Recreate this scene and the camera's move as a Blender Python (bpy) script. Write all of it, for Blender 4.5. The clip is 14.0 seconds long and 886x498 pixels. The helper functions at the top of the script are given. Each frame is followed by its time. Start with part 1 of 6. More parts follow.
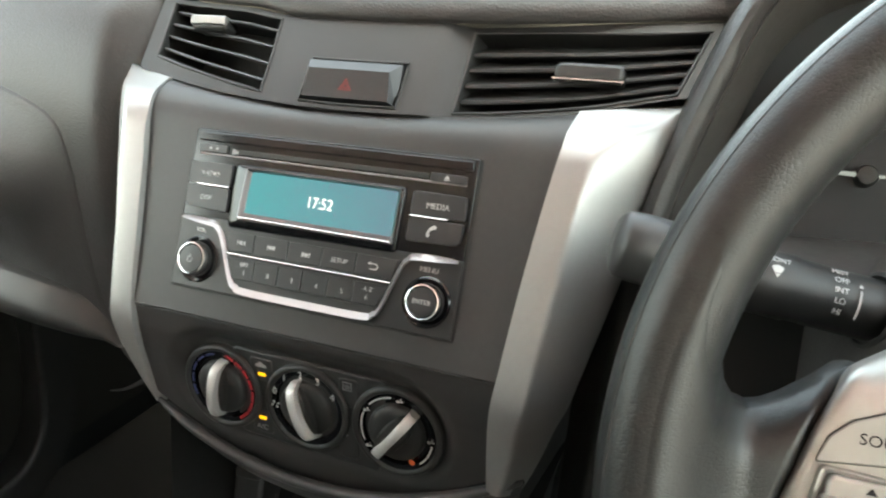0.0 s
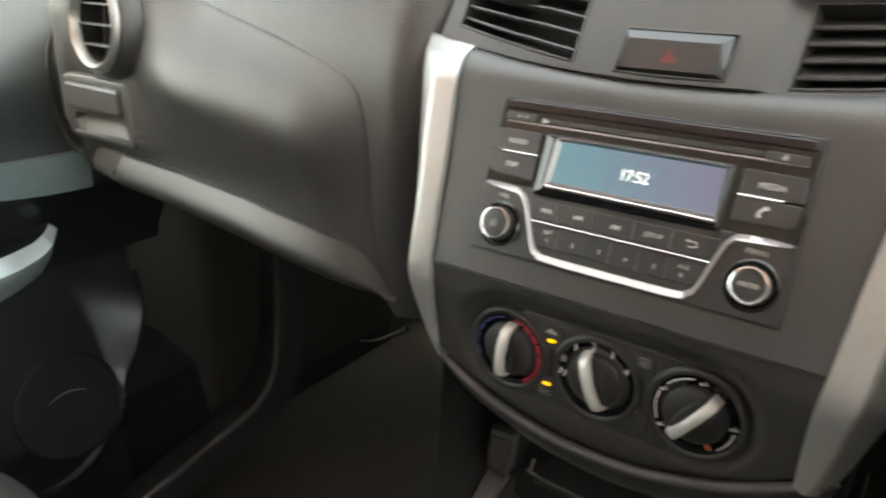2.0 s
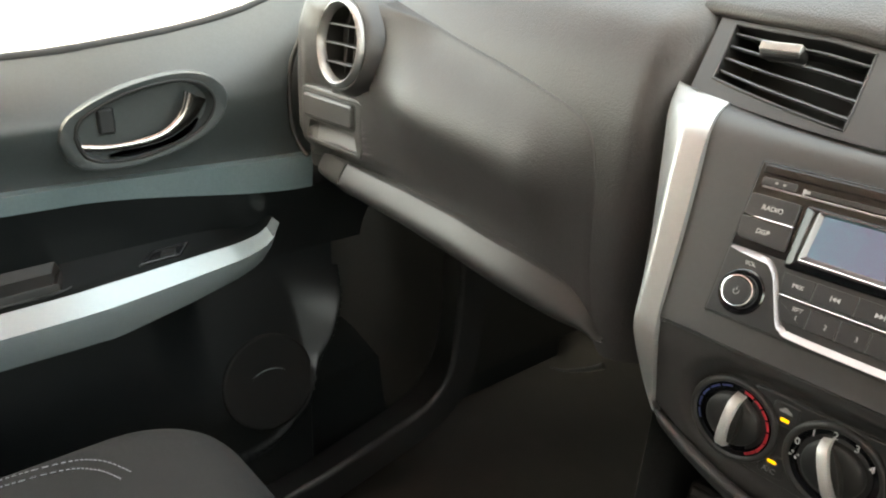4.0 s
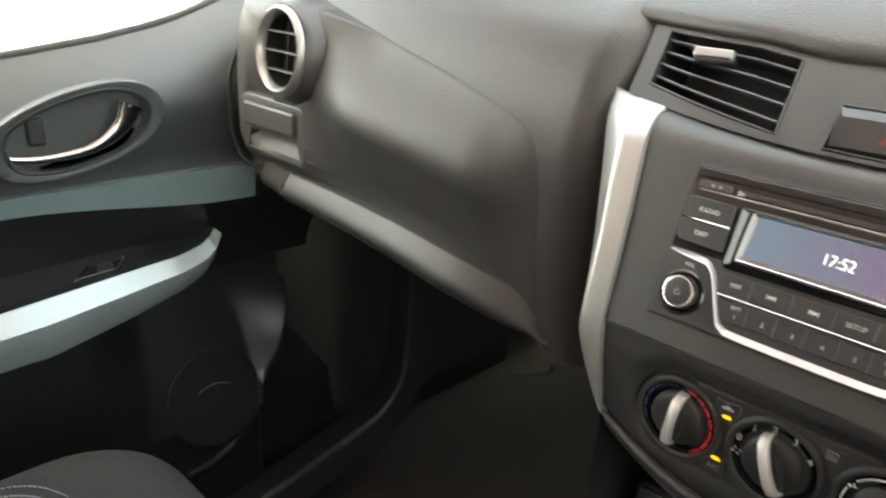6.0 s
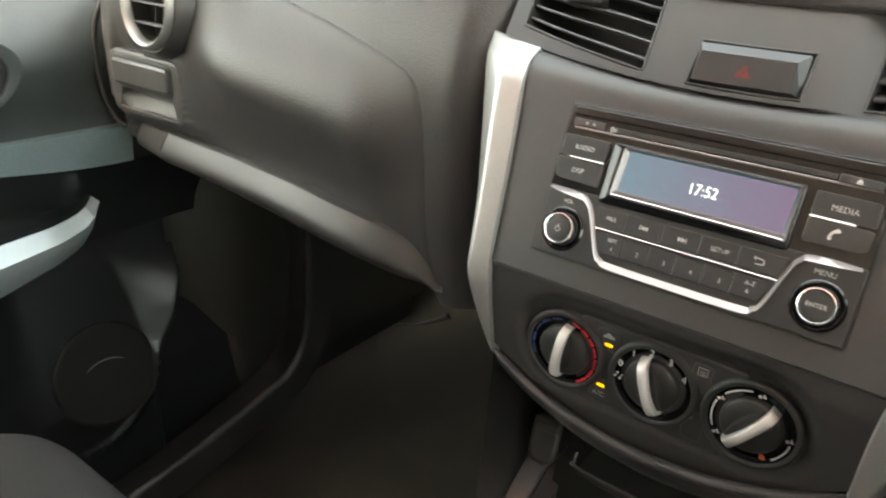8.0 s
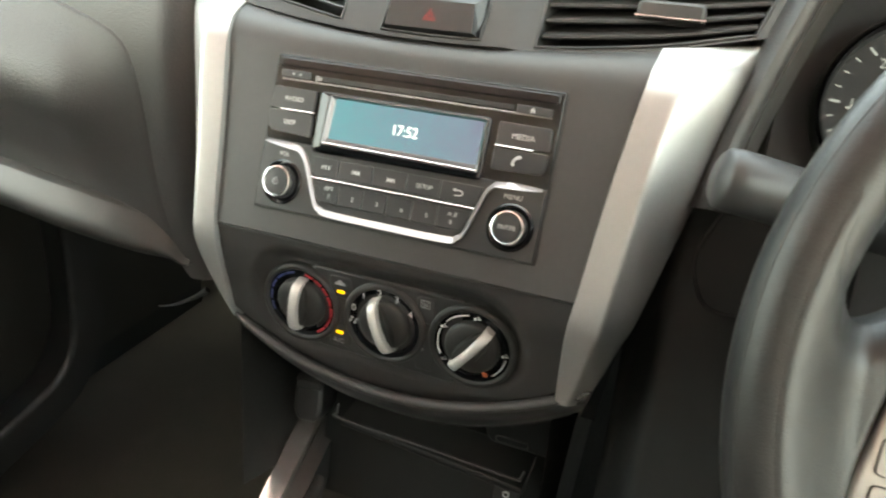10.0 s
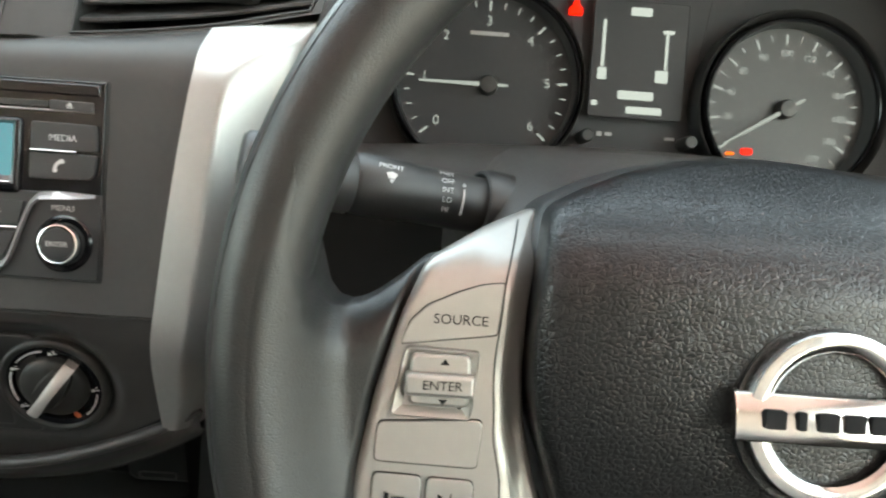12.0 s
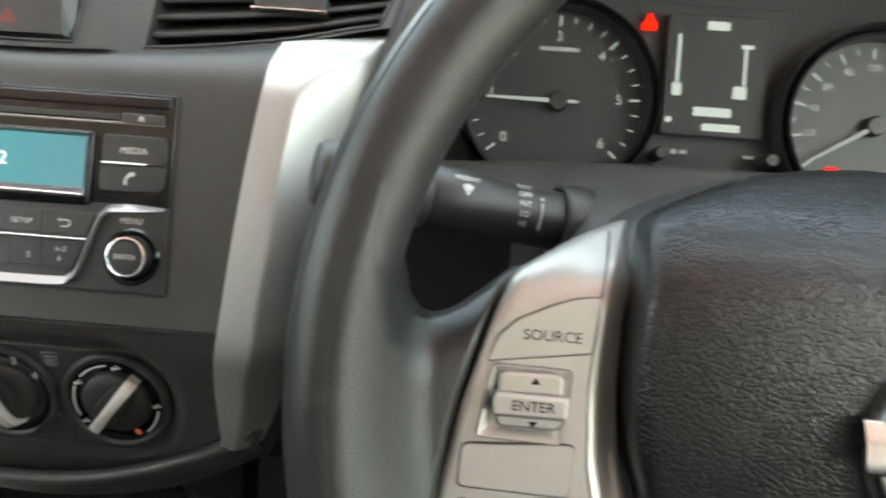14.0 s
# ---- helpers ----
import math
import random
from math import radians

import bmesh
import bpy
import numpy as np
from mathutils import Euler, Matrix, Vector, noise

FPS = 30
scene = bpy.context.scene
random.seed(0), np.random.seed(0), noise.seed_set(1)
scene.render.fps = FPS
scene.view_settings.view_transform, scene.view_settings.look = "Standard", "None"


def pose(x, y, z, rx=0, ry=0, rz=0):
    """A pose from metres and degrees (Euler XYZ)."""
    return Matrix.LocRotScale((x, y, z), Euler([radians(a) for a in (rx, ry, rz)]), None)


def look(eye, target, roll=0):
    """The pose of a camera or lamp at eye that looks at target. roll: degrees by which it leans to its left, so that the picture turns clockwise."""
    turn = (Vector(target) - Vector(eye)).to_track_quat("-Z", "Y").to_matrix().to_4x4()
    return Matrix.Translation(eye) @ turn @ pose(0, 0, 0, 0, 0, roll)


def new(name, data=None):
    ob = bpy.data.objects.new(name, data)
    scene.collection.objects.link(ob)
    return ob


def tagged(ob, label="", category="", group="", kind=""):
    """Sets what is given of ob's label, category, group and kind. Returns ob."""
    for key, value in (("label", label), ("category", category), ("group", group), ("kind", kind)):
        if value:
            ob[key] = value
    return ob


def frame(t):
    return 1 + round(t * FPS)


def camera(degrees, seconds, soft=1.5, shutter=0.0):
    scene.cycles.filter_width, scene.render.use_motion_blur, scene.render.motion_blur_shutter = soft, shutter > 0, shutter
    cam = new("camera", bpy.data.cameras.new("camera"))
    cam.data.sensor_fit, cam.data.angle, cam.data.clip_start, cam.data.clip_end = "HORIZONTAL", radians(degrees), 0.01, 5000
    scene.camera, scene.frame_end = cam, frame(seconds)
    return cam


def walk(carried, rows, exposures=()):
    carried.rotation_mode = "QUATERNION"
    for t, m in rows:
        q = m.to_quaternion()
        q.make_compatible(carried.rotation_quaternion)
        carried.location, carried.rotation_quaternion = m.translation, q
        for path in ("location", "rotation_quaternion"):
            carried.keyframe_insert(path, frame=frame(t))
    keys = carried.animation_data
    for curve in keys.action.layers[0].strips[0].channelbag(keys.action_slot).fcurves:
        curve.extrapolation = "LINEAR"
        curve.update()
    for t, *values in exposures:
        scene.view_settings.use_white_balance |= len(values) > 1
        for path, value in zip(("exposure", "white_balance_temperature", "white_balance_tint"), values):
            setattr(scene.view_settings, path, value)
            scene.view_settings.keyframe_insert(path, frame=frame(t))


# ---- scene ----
cam = camera(63.29, 14.0, soft=2.1, shutter=0.4)
# The fascia of the centre stack leans back by 22 degrees; FACE carries its own axes into the cabin.
FACE = pose(0, 0, 0.55, -22, 0, 0)
PATH = [
    (0, (0.2324, -0.3905, -0.0078), (-0.4695, 1.4818, 0.0327), 9.60),
    (0.5, (0.2230, -0.4016, -0.0107), (-0.5384, 1.4473, 0.0319), 9.39),
    (1, (0.2206, -0.4021, -0.0152), (-0.5662, 1.4364, 0.0145), 8.87),
    (1.5, (0.2130, -0.4067, -0.0190), (-0.6976, 1.3737, -0.0463), 10.28),
    (2, (0.1549, -0.4311, -0.0296), (-0.9263, 1.2476, -0.1436), 13.81),
    (2.5, (0.1329, -0.4478, -0.0255), (-1.0639, 1.1448, -0.2023), 15.26),
    (3, (0.1326, -0.4580, -0.0196), (-1.1506, 1.0613, -0.2320), 16.36),
    (3.5, (0.1247, -0.4684, -0.0139), (-1.2333, 0.9817, -0.2439), 18.32),
    (3.7, (0.1158, -0.4762, -0.0125), (-1.2781, 0.9369, -0.2581), 19.08),
    (5.8, (0.1067, -0.4752, -0.0088), (-1.2396, 0.9935, -0.1832), 18.69),
    (6, (0.1117, -0.4723, -0.0100), (-1.1920, 1.0335, -0.1914), 18.16),
    (6.5, (0.1178, -0.4628, -0.0126), (-1.1096, 1.1018, -0.2261), 17.20),
    (7, (0.1217, -0.4621, -0.0110), (-1.0767, 1.1236, -0.2330), 16.85),
    (7.2, (0.1216, -0.4649, -0.0093), (-1.0714, 1.1246, -0.2333), 16.69),
    (9.3, (0.1512, -0.4437, -0.0229), (-0.6342, 1.3865, -0.2059), 12.94),
    (9.5, (0.1640, -0.4395, -0.0186), (-0.5955, 1.4014, -0.2042), 12.38),
    (10, (0.1851, -0.4359, -0.0176), (-0.4389, 1.4579, -0.1725), 10.90),
    (10.5, (0.2023, -0.4289, -0.0172), (-0.3184, 1.4986, -0.1332), 8.81),
    (11, (0.2309, -0.4058, -0.0061), (-0.1772, 1.5511, -0.0709), 5.69),
    (11.5, (0.2636, -0.3865, -0.0075), (0.1030, 1.6059, -0.0759), 3.58),
    (12, (0.2740, -0.3872, -0.0042), (0.3206, 1.6104, -0.0909), 3.84),
    (12.5, (0.2772, -0.3813, -0.0043), (0.4357, 1.6110, -0.0791), 3.93),
    (13, (0.2793, -0.3895, -0.0033), (0.4789, 1.5997, -0.0603), 3.65),
    (13.5, (0.2715, -0.3859, -0.0085), (0.4371, 1.6069, -0.0451), 3.60),
    (14, (0.2602, -0.3740, -0.0114), (0.1813, 1.6244, -0.0274), 4.49),
]
walk(cam, [(t, FACE @ look(eye, target, roll)) for t, eye, target, roll in PATH], [(0.0, 4.12, 7200, -6), (0.5, 4.06, 7250, -6), (1.5, 4.15, 7400, -4), (2.5, 4.24, 7700, -3), (7.2, 4.22, 7700, -3), (9.5, 4.54, 7800, -7), (11.0, 4.36, 7200, -8), (12.5, 4.16, 7080, -7), (14.0, 4.12, 7000, -7)])

# ---- light ----
world = bpy.data.worlds.new("overcast_sky")
scene.world = world
world.use_nodes = True
wn = world.node_tree.nodes
sky = wn.new("ShaderNodeTexSky")
sky.sky_type = "NISHITA"
sky.sun_disc = False
sky.sun_elevation = radians(52)
sky.sun_rotation = radians(180)
sky.dust_density = 5.0
haze = wn.new("ShaderNodeHueSaturation")
haze.inputs["Saturation"].default_value = 0.55
world.node_tree.links.new(sky.outputs[0], haze.inputs["Color"])
world.node_tree.links.new(haze.outputs[0], wn["Background"].inputs[0])
wn["Background"].inputs[1].default_value = 0.15
sun = new("sun", bpy.data.lights.new("sun", "SUN"))
sun.data.energy = 1.5
sun.data.angle = radians(10)
sun.data.color = (1.0, 0.95, 0.88)
sun.matrix_world = look((0.0, -4.0, 5.62), (0, 0, 0.5))


# ---- materials ----
def material(name, color, rough, metal=0.0, grain=0.0, size=900.0, pebble=False, vary=0.12, glow=0.0, spec=0.5):
    """A surface with colour and roughness that vary at two scales, and a fine relief of pebbles or specks."""
    m = bpy.data.materials.new(name)
    m.use_nodes = True
    nodes, links = m.node_tree.nodes, m.node_tree.links
    b = nodes["Principled BSDF"]
    b.inputs["Roughness"].default_value = rough
    b.inputs["Metallic"].default_value = metal
    b.inputs["Specular IOR Level"].default_value = spec
    if glow:
        b.inputs["Base Color"].default_value = (0.02 * color[0], 0.02 * color[1], 0.02 * color[2], 1)
        b.inputs["Emission Color"].default_value = (*color, 1)
        b.inputs["Emission Strength"].default_value = glow
        b.inputs["Specular IOR Level"].default_value = 0.08
        return m
    co = nodes.new("ShaderNodeTexCoord")
    broad = nodes.new("ShaderNodeTexNoise")
    broad.inputs["Scale"].default_value = 14.0
    broad.inputs["Detail"].default_value = 5.0
    fine = nodes.new("ShaderNodeTexNoise")
    fine.inputs["Scale"].default_value = 260.0
    fine.inputs["Detail"].default_value = 3.0
    for n in (broad, fine):
        links.new(co.outputs["Object"], n.inputs["Vector"])
    mix = nodes.new("ShaderNodeMath")
    mix.operation = "ADD"
    links.new(broad.outputs["Fac"], mix.inputs[0])
    links.new(fine.outputs["Fac"], mix.inputs[1])
    ramp = nodes.new("ShaderNodeMapRange")
    ramp.inputs["From Min"].default_value, ramp.inputs["From Max"].default_value = 0.6, 1.4
    ramp.inputs["To Min"].default_value, ramp.inputs["To Max"].default_value = 1 - vary, 1 + vary
    links.new(mix.outputs[0], ramp.inputs["Value"])
    tint = nodes.new("ShaderNodeVectorMath")
    tint.operation = "SCALE"
    tint.inputs[0].default_value = color
    links.new(ramp.outputs[0], tint.inputs["Scale"])
    links.new(tint.outputs[0], b.inputs["Base Color"])
    gloss = nodes.new("ShaderNodeMath")
    gloss.operation = "MULTIPLY"
    gloss.inputs[1].default_value = rough
    links.new(ramp.outputs[0], gloss.inputs[0])
    links.new(gloss.outputs[0], b.inputs["Roughness"])
    if grain:
        if pebble:
            warp = nodes.new("ShaderNodeTexNoise")
            warp.inputs["Scale"].default_value = size * 0.35
            links.new(co.outputs["Object"], warp.inputs["Vector"])
            push = nodes.new("ShaderNodeVectorMath")
            push.operation = "MULTIPLY_ADD"
            push.inputs[1].default_value = (1.3 / size,) * 3
            links.new(warp.outputs["Color"], push.inputs[0])
            links.new(co.outputs["Object"], push.inputs[2])
            tex = nodes.new("ShaderNodeTexVoronoi")
            tex.feature = "DISTANCE_TO_EDGE" if pebble == "cells" else "SMOOTH_F1"
            tex.inputs["Scale"].default_value = size
            if pebble != "cells":
                tex.inputs["Smoothness"].default_value = 0.35
            links.new(push.outputs[0], tex.inputs["Vector"])
            out = tex.outputs["Distance"]
            if pebble == "cells":
                dome = nodes.new("ShaderNodeMapRange")
                dome.interpolation_type = "SMOOTHSTEP"
                dome.inputs["From Max"].default_value = 0.16
                links.new(out, dome.inputs["Value"])
                out = dome.outputs[0]
        else:
            tex = nodes.new("ShaderNodeTexNoise")
            tex.inputs["Scale"].default_value = size
            tex.inputs["Detail"].default_value = 2.0
            links.new(co.outputs["Object"], tex.inputs["Vector"])
            out = tex.outputs["Fac"]
        bump = nodes.new("ShaderNodeBump")
        bump.inputs["Strength"].default_value = grain
        bump.inputs["Distance"].default_value = 0.6 / size
        bump.invert = pebble is True
        links.new(out, bump.inputs["Height"])
        links.new(bump.outputs[0], b.inputs["Normal"])
    return m


DASH = material("moulded_dash_plastic", (0.035, 0.0325, 0.0318), 0.44, grain=0.14, size=800, pebble=True)
PADDED = material("soft_dash_skin", (0.030, 0.0278, 0.0276), 0.43, grain=0.26, size=600, pebble=True, spec=0.36)
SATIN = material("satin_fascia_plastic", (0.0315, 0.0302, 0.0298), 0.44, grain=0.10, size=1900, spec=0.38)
# Darker copy of SATIN: the lower dash's shade is put into the colour.
LOWSATIN = material("shaded_satin_plastic", (0.024, 0.0228, 0.0223), 0.42, grain=0.10, size=1900, spec=0.38)
BEZEL = material("display_bevel_metal", (0.11, 0.105, 0.11), 0.30, metal=0.7, vary=0.05)
BANDPAINT = material("radio_band_paint", (0.30, 0.275, 0.275), 0.36, metal=0.6, vary=0.04)
POINTER = material("pale_pointer_paint", (0.42, 0.415, 0.40), 0.4, metal=0.35, vary=0.04)
# Same plastic as SATIN, darkened so the colour carries the vent panel's shade.
VENTGREY = material("shaded_fascia_plastic", (0.024, 0.0228, 0.0228), 0.50, grain=0.10, size=1900, spec=0.34)
DARK = material("dark_plastic", (0.017, 0.0165, 0.0165), 0.46, grain=0.15, size=1400)
BLACK = material("black_cavity_plastic", (0.014, 0.0136, 0.0128), 0.55, spec=0.4)
FOOTWELL = material("footwell_plastic", (0.018, 0.0168, 0.0145), 0.5, grain=0.3, size=500)
# Near-black, so that recessed parts carry their shade in the colour.
CAVITY = material("near_black_plastic", (0.009, 0.009, 0.0085), 0.6, spec=0.2)
PIANO = material("gloss_black_plastic", (0.005, 0.005, 0.006), 0.14, vary=0.05, spec=0.4)
KEYCAP = material("button_plastic", (0.019, 0.019, 0.020), 0.36, grain=0.05, size=2200)
SILVER = material("satin_silver_paint", (0.30, 0.297, 0.292), 0.40, metal=0.7, vary=0.04)
WHEELSILVER = material("wheel_silver_paint", (0.36, 0.352, 0.332), 0.38, metal=0.75, vary=0.04)
ARMSILVER = material("cool_silver_paint", (0.31, 0.355, 0.36), 0.36, metal=0.5, vary=0.04)
BADGE = material("badge_chrome", (0.46, 0.455, 0.45), 0.15, metal=1.0, vary=0.05)
RAILSILVER = material("polished_silver_rail", (0.72, 0.70, 0.69), 0.24, metal=0.95, vary=0.04)
CHROME = material("chrome", (0.86, 0.86, 0.86), 0.07, metal=1.0, vary=0.03)
DULLCHROME = material("brushed_chrome", (0.80, 0.79, 0.78), 0.2, metal=1.0, vary=0.05)
LEATHER = material("wheel_leather", (0.016, 0.0158, 0.0155), 0.36, grain=0.16, size=760, pebble="cells", vary=0.15, spec=0.40)
HUBSKIN = material("airbag_cover_skin", (0.004, 0.004, 0.0046), 0.30, grain=0.26, size=560, pebble="cells", vary=0.05, spec=0.44)
DOORSKIN = material("door_card_plastic", (0.046, 0.0515, 0.0510), 0.36, grain=0.2, size=800, pebble=True)
BAND = material("door_band_grey", (0.13, 0.17, 0.175), 0.42, grain=0.1, size=1500)
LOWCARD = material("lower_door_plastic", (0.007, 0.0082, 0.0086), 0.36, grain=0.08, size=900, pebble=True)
CLOTH = material("seat_cloth", (0.020, 0.0195, 0.0195), 0.95, grain=0.4, size=1300, vary=0.25, spec=0.2)
THREAD = material("white_stitching", (0.22, 0.23, 0.25), 0.7)
CARPET = material("floor_carpet", (0.027, 0.0245, 0.021), 0.95, grain=0.8, size=700, vary=0.3, spec=0.1)
LINER = material("headliner_cloth", (0.72, 0.53, 0.545), 0.9, grain=0.3, size=900)
SHELL = material("cabin_trim_dark", (0.026, 0.023, 0.021), 0.7, grain=0.2, size=700)
REARWALL = material("rear_bounce_wall", (0.52, 0.455, 0.41), 0.8, grain=0.2, size=700)
INK = material("white_print", (0.44, 0.44, 0.44), 0.5)
INKGREY = material("grey_print", (0.25, 0.25, 0.25), 0.5)
INKDARK = material("dark_print", (0.012, 0.012, 0.013), 0.8, spec=0.1)
REDINK = material("red_print", (0.26, 0.010, 0.018), 0.5)
DULLRED = material("hazard_red_print", (0.16, 0.014, 0.014), 0.5)
BLUEINK = material("blue_print", (0.014, 0.022, 0.085), 0.5)
AMBERINK = material("amber_print", (0.40, 0.09, 0.03), 0.5)
AMBER = material("amber_lamp", (1.0, 0.45, 0.015), 0.5, glow=0.125)
REDLAMP = material("red_lamp", (1.0, 0.008, 0.003), 0.5, glow=0.15)
ORANGELAMP = material("orange_lamp", (1.0, 0.16, 0.01), 0.5, glow=0.09)
SHOWN = material("lit_digits", (0.92, 0.95, 1.0), 0.5, glow=0.125)
SHOWNDIM = material("lit_cluster_segments", (0.85, 0.88, 0.9), 0.5, glow=0.042)
GLOWINK = material("backlit_scale", (0.72, 0.74, 0.76), 0.5, glow=0.034)
FAINTINK = material("faint_scale", (0.74, 0.76, 0.78), 0.5, glow=0.036)
GAUGE = material("gauge_face", (0.031, 0.0315, 0.033), 0.6, vary=0.06, spec=0.12)
PALEGAUGE = material("speedometer_face", (0.040, 0.042, 0.043), 0.5, vary=0.10, spec=0.2)
MIRRORSHELL = material("mirror_housing", (0.05, 0.05, 0.05), 0.4)


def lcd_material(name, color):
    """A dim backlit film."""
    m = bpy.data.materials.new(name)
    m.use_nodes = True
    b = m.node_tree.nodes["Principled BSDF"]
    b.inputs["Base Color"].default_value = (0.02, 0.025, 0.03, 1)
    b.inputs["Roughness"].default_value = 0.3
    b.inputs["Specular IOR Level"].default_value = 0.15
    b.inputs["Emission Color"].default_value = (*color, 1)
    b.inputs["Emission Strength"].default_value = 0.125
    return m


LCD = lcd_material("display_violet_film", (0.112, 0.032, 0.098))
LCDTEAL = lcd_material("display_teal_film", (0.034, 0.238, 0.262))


# ---- builders ----
def thing(name, label, category, at=(0, 0, 0), group="", kind=""):
    e = new(name)
    e.empty_display_size = 0.02
    e.location = at
    return tagged(e, label, category, group, kind)


def part(name, bm, mat, parent=None, label="", m=None, sharp=48.0, flat=False):
    """Links a bmesh as one mesh object under a thing or a part."""
    if m is not None:
        bm.transform(m)
    bmesh.ops.recalc_face_normals(bm, faces=bm.faces)
    for f in bm.faces:
        f.smooth = not flat and len(f.verts) <= 4
    me = bpy.data.meshes.new(name)
    bm.to_mesh(me)
    bm.free()
    me.materials.append(mat)
    if not flat:
        me.set_sharp_from_angle(angle=radians(sharp))
        for poly in me.polygons:
            poly.use_smooth = len(poly.vertices) <= 4
    ob = new(name, me)
    if parent is not None:
        ob.parent = parent
        if parent.data is None:
            ob.matrix_parent_inverse = parent.matrix_basis.inverted()
    if label:
        ob["label"] = label
    return ob


def loft(rings, closed=True, caps=True, into=None):
    """Skins a row of rings of equal length."""
    bm = into or bmesh.new()
    rows = [[bm.verts.new(p) for p in ring] for ring in rings]
    n = len(rows[0])
    for a, b in zip(rows, rows[1:]):
        for i in range(n if closed else n - 1):
            j = (i + 1) % n
            bm.faces.new((a[i], a[j], b[j], b[i]))
    if caps and closed:
        bm.faces.new(rows[0])
        bm.faces.new(rows[-1])
    return bm


def sheet(fn, us, vs, into=None):
    return loft([[fn(u, v) for u in us] for v in vs], closed=False, into=into)


def steps(a, b, n):
    return [a + (b - a) * i / n for i in range(n + 1)]


def rrect(x0, z0, x1, z1, r, n=4):
    """A rectangle with round corners, as points (x, z), counter-clockwise."""
    pts = []
    for cx, cz, a0 in ((x1 - r, z0 + r, -90), (x1 - r, z1 - r, 0), (x0 + r, z1 - r, 90), (x0 + r, z0 + r, 180)):
        for i in range(n + 1):
            a = radians(a0 + 90 * i / n)
            pts.append((cx + r * math.cos(a), cz + r * math.sin(a)))
    return pts


def rounded(points, r, n=4):
    """A polygon with its corners rounded off."""
    out = []
    k = len(points)
    for i in range(k):
        p, a, b = (Vector(points[j % k]) for j in (i, i - 1, i + 1))
        u, w = (a - p), (b - p)
        c = min(r, u.length * 0.45, w.length * 0.45)
        s, e = p + u.normalized() * c, p + w.normalized() * c
        for j in range(n + 1):
            t = j / n
            q = s * (1 - t) ** 2 + p * 2 * t * (1 - t) + e * t * t
            out.append((q.x, q.y))
    return out


def inset(points, d):
    """The outline moved inwards by d (for counter-clockwise outlines)."""
    k = len(points)
    out = []
    for i in range(k):
        p, a, b = (Vector(points[j % k]) for j in (i, i - 1, i + 1))
        t = (b - a).normalized() if (b - a).length > 1e-9 else Vector((1, 0))
        out.append((p.x - t.y * d, p.y + t.x * d))
    return out


def prism(points, y0, y1, bev=0.0008, into=None):
    """A block with the outline (x, z) from its front y0 to its back y1, its front edge rounded."""
    area = sum(a[0] * b[1] - b[0] * a[1] for a, b in zip(points, points[1:] + points[:1]))
    if area < 0:
        points = points[::-1]
    rings = [[(x, y1, z) for x, z in points], [(x, y0 + bev, z) for x, z in points]]
    if bev > 0:
        rings.append([(x, y0 + bev * 0.3, z) for x, z in inset(points, bev * 0.3)])
        rings.append([(x, y0, z) for x, z in inset(points, bev)])
    return loft(rings, into=into)


def plate(points, depth, thick, bev, centre, into=None, cuts=(0.9, 0.75, 0.55, 0.3)):
    """A curved slab: the outline (x, z) drawn in towards a centre, lying on depth(x, z), with a rounded rim."""
    cx, cz = centre
    rings = [[(x, depth(x, z) + thick, z) for x, z in points], [(x, depth(x, z) + bev, z) for x, z in points]]
    for k, d in ((0.35, 0.3), (1.0, 0.0)):
        rings.append([(x, depth(x, z) + bev * d, z) for x, z in inset(points, bev * k)])
    base = inset(points, bev)
    for c in cuts:
        ring = [(cx + (x - cx) * c, cz + (z - cz) * c) for x, z in base]
        rings.append([(x, depth(x, z), z) for x, z in ring])
    return loft(rings, into=into)


def lathe(profile, n=40, at=(0, 0, 0), into=None):
    """Turns a profile of (radius, y) round the y axis."""
    rings = [[(at[0] + r * math.cos(2 * math.pi * i / n), at[1] + y, at[2] + r * math.sin(2 * math.pi * i / n)) for i in range(n)] for r, y in profile]
    return loft(rings, caps=False, into=into)


def tube(points, radius, n=10, closed=False, flat=1.0, into=None):
    """A round bar along points; flat squeezes it along its second axis."""
    pts = [Vector(p) for p in points]
    k = len(pts)
    rings = []
    for i, p in enumerate(pts):
        a = pts[(i - 1) % k] if closed else pts[max(i - 1, 0)]
        b = pts[(i + 1) % k] if closed else pts[min(i + 1, k - 1)]
        t = (b - a).normalized()
        side = t.cross(Vector((0, 1, 0)))
        side = side.normalized() if side.length > 0.05 else t.cross(Vector((0, 0, 1))).normalized()
        up = side.cross(t).normalized()
        r = radius(i / max(k - 1, 1)) if callable(radius) else radius
        rings.append([p + side * r * math.cos(2 * math.pi * j / n) + up * r * flat * math.sin(2 * math.pi * j / n) for j in range(n)])
    if closed:
        rings.append(rings[0])
    bm = loft(rings, caps=not closed, into=into)
    if closed:
        bmesh.ops.remove_doubles(bm, verts=bm.verts, dist=1e-6)
    return bm


def smooth_path(points, n=6):
    """A Catmull-Rom curve through points."""
    p = [Vector(q) for q in points]
    out = []
    for i in range(len(p) - 1):
        a, b, c, d = p[max(i - 1, 0)], p[i], p[i + 1], p[min(i + 2, len(p) - 1)]
        for j in range(n):
            t = j / n
            out.append(0.5 * (2 * b + (c - a) * t + (2 * a - 5 * b + 4 * c - d) * t * t + (3 * b - a - 3 * c + d) * t ** 3))
    return out + [p[-1]]


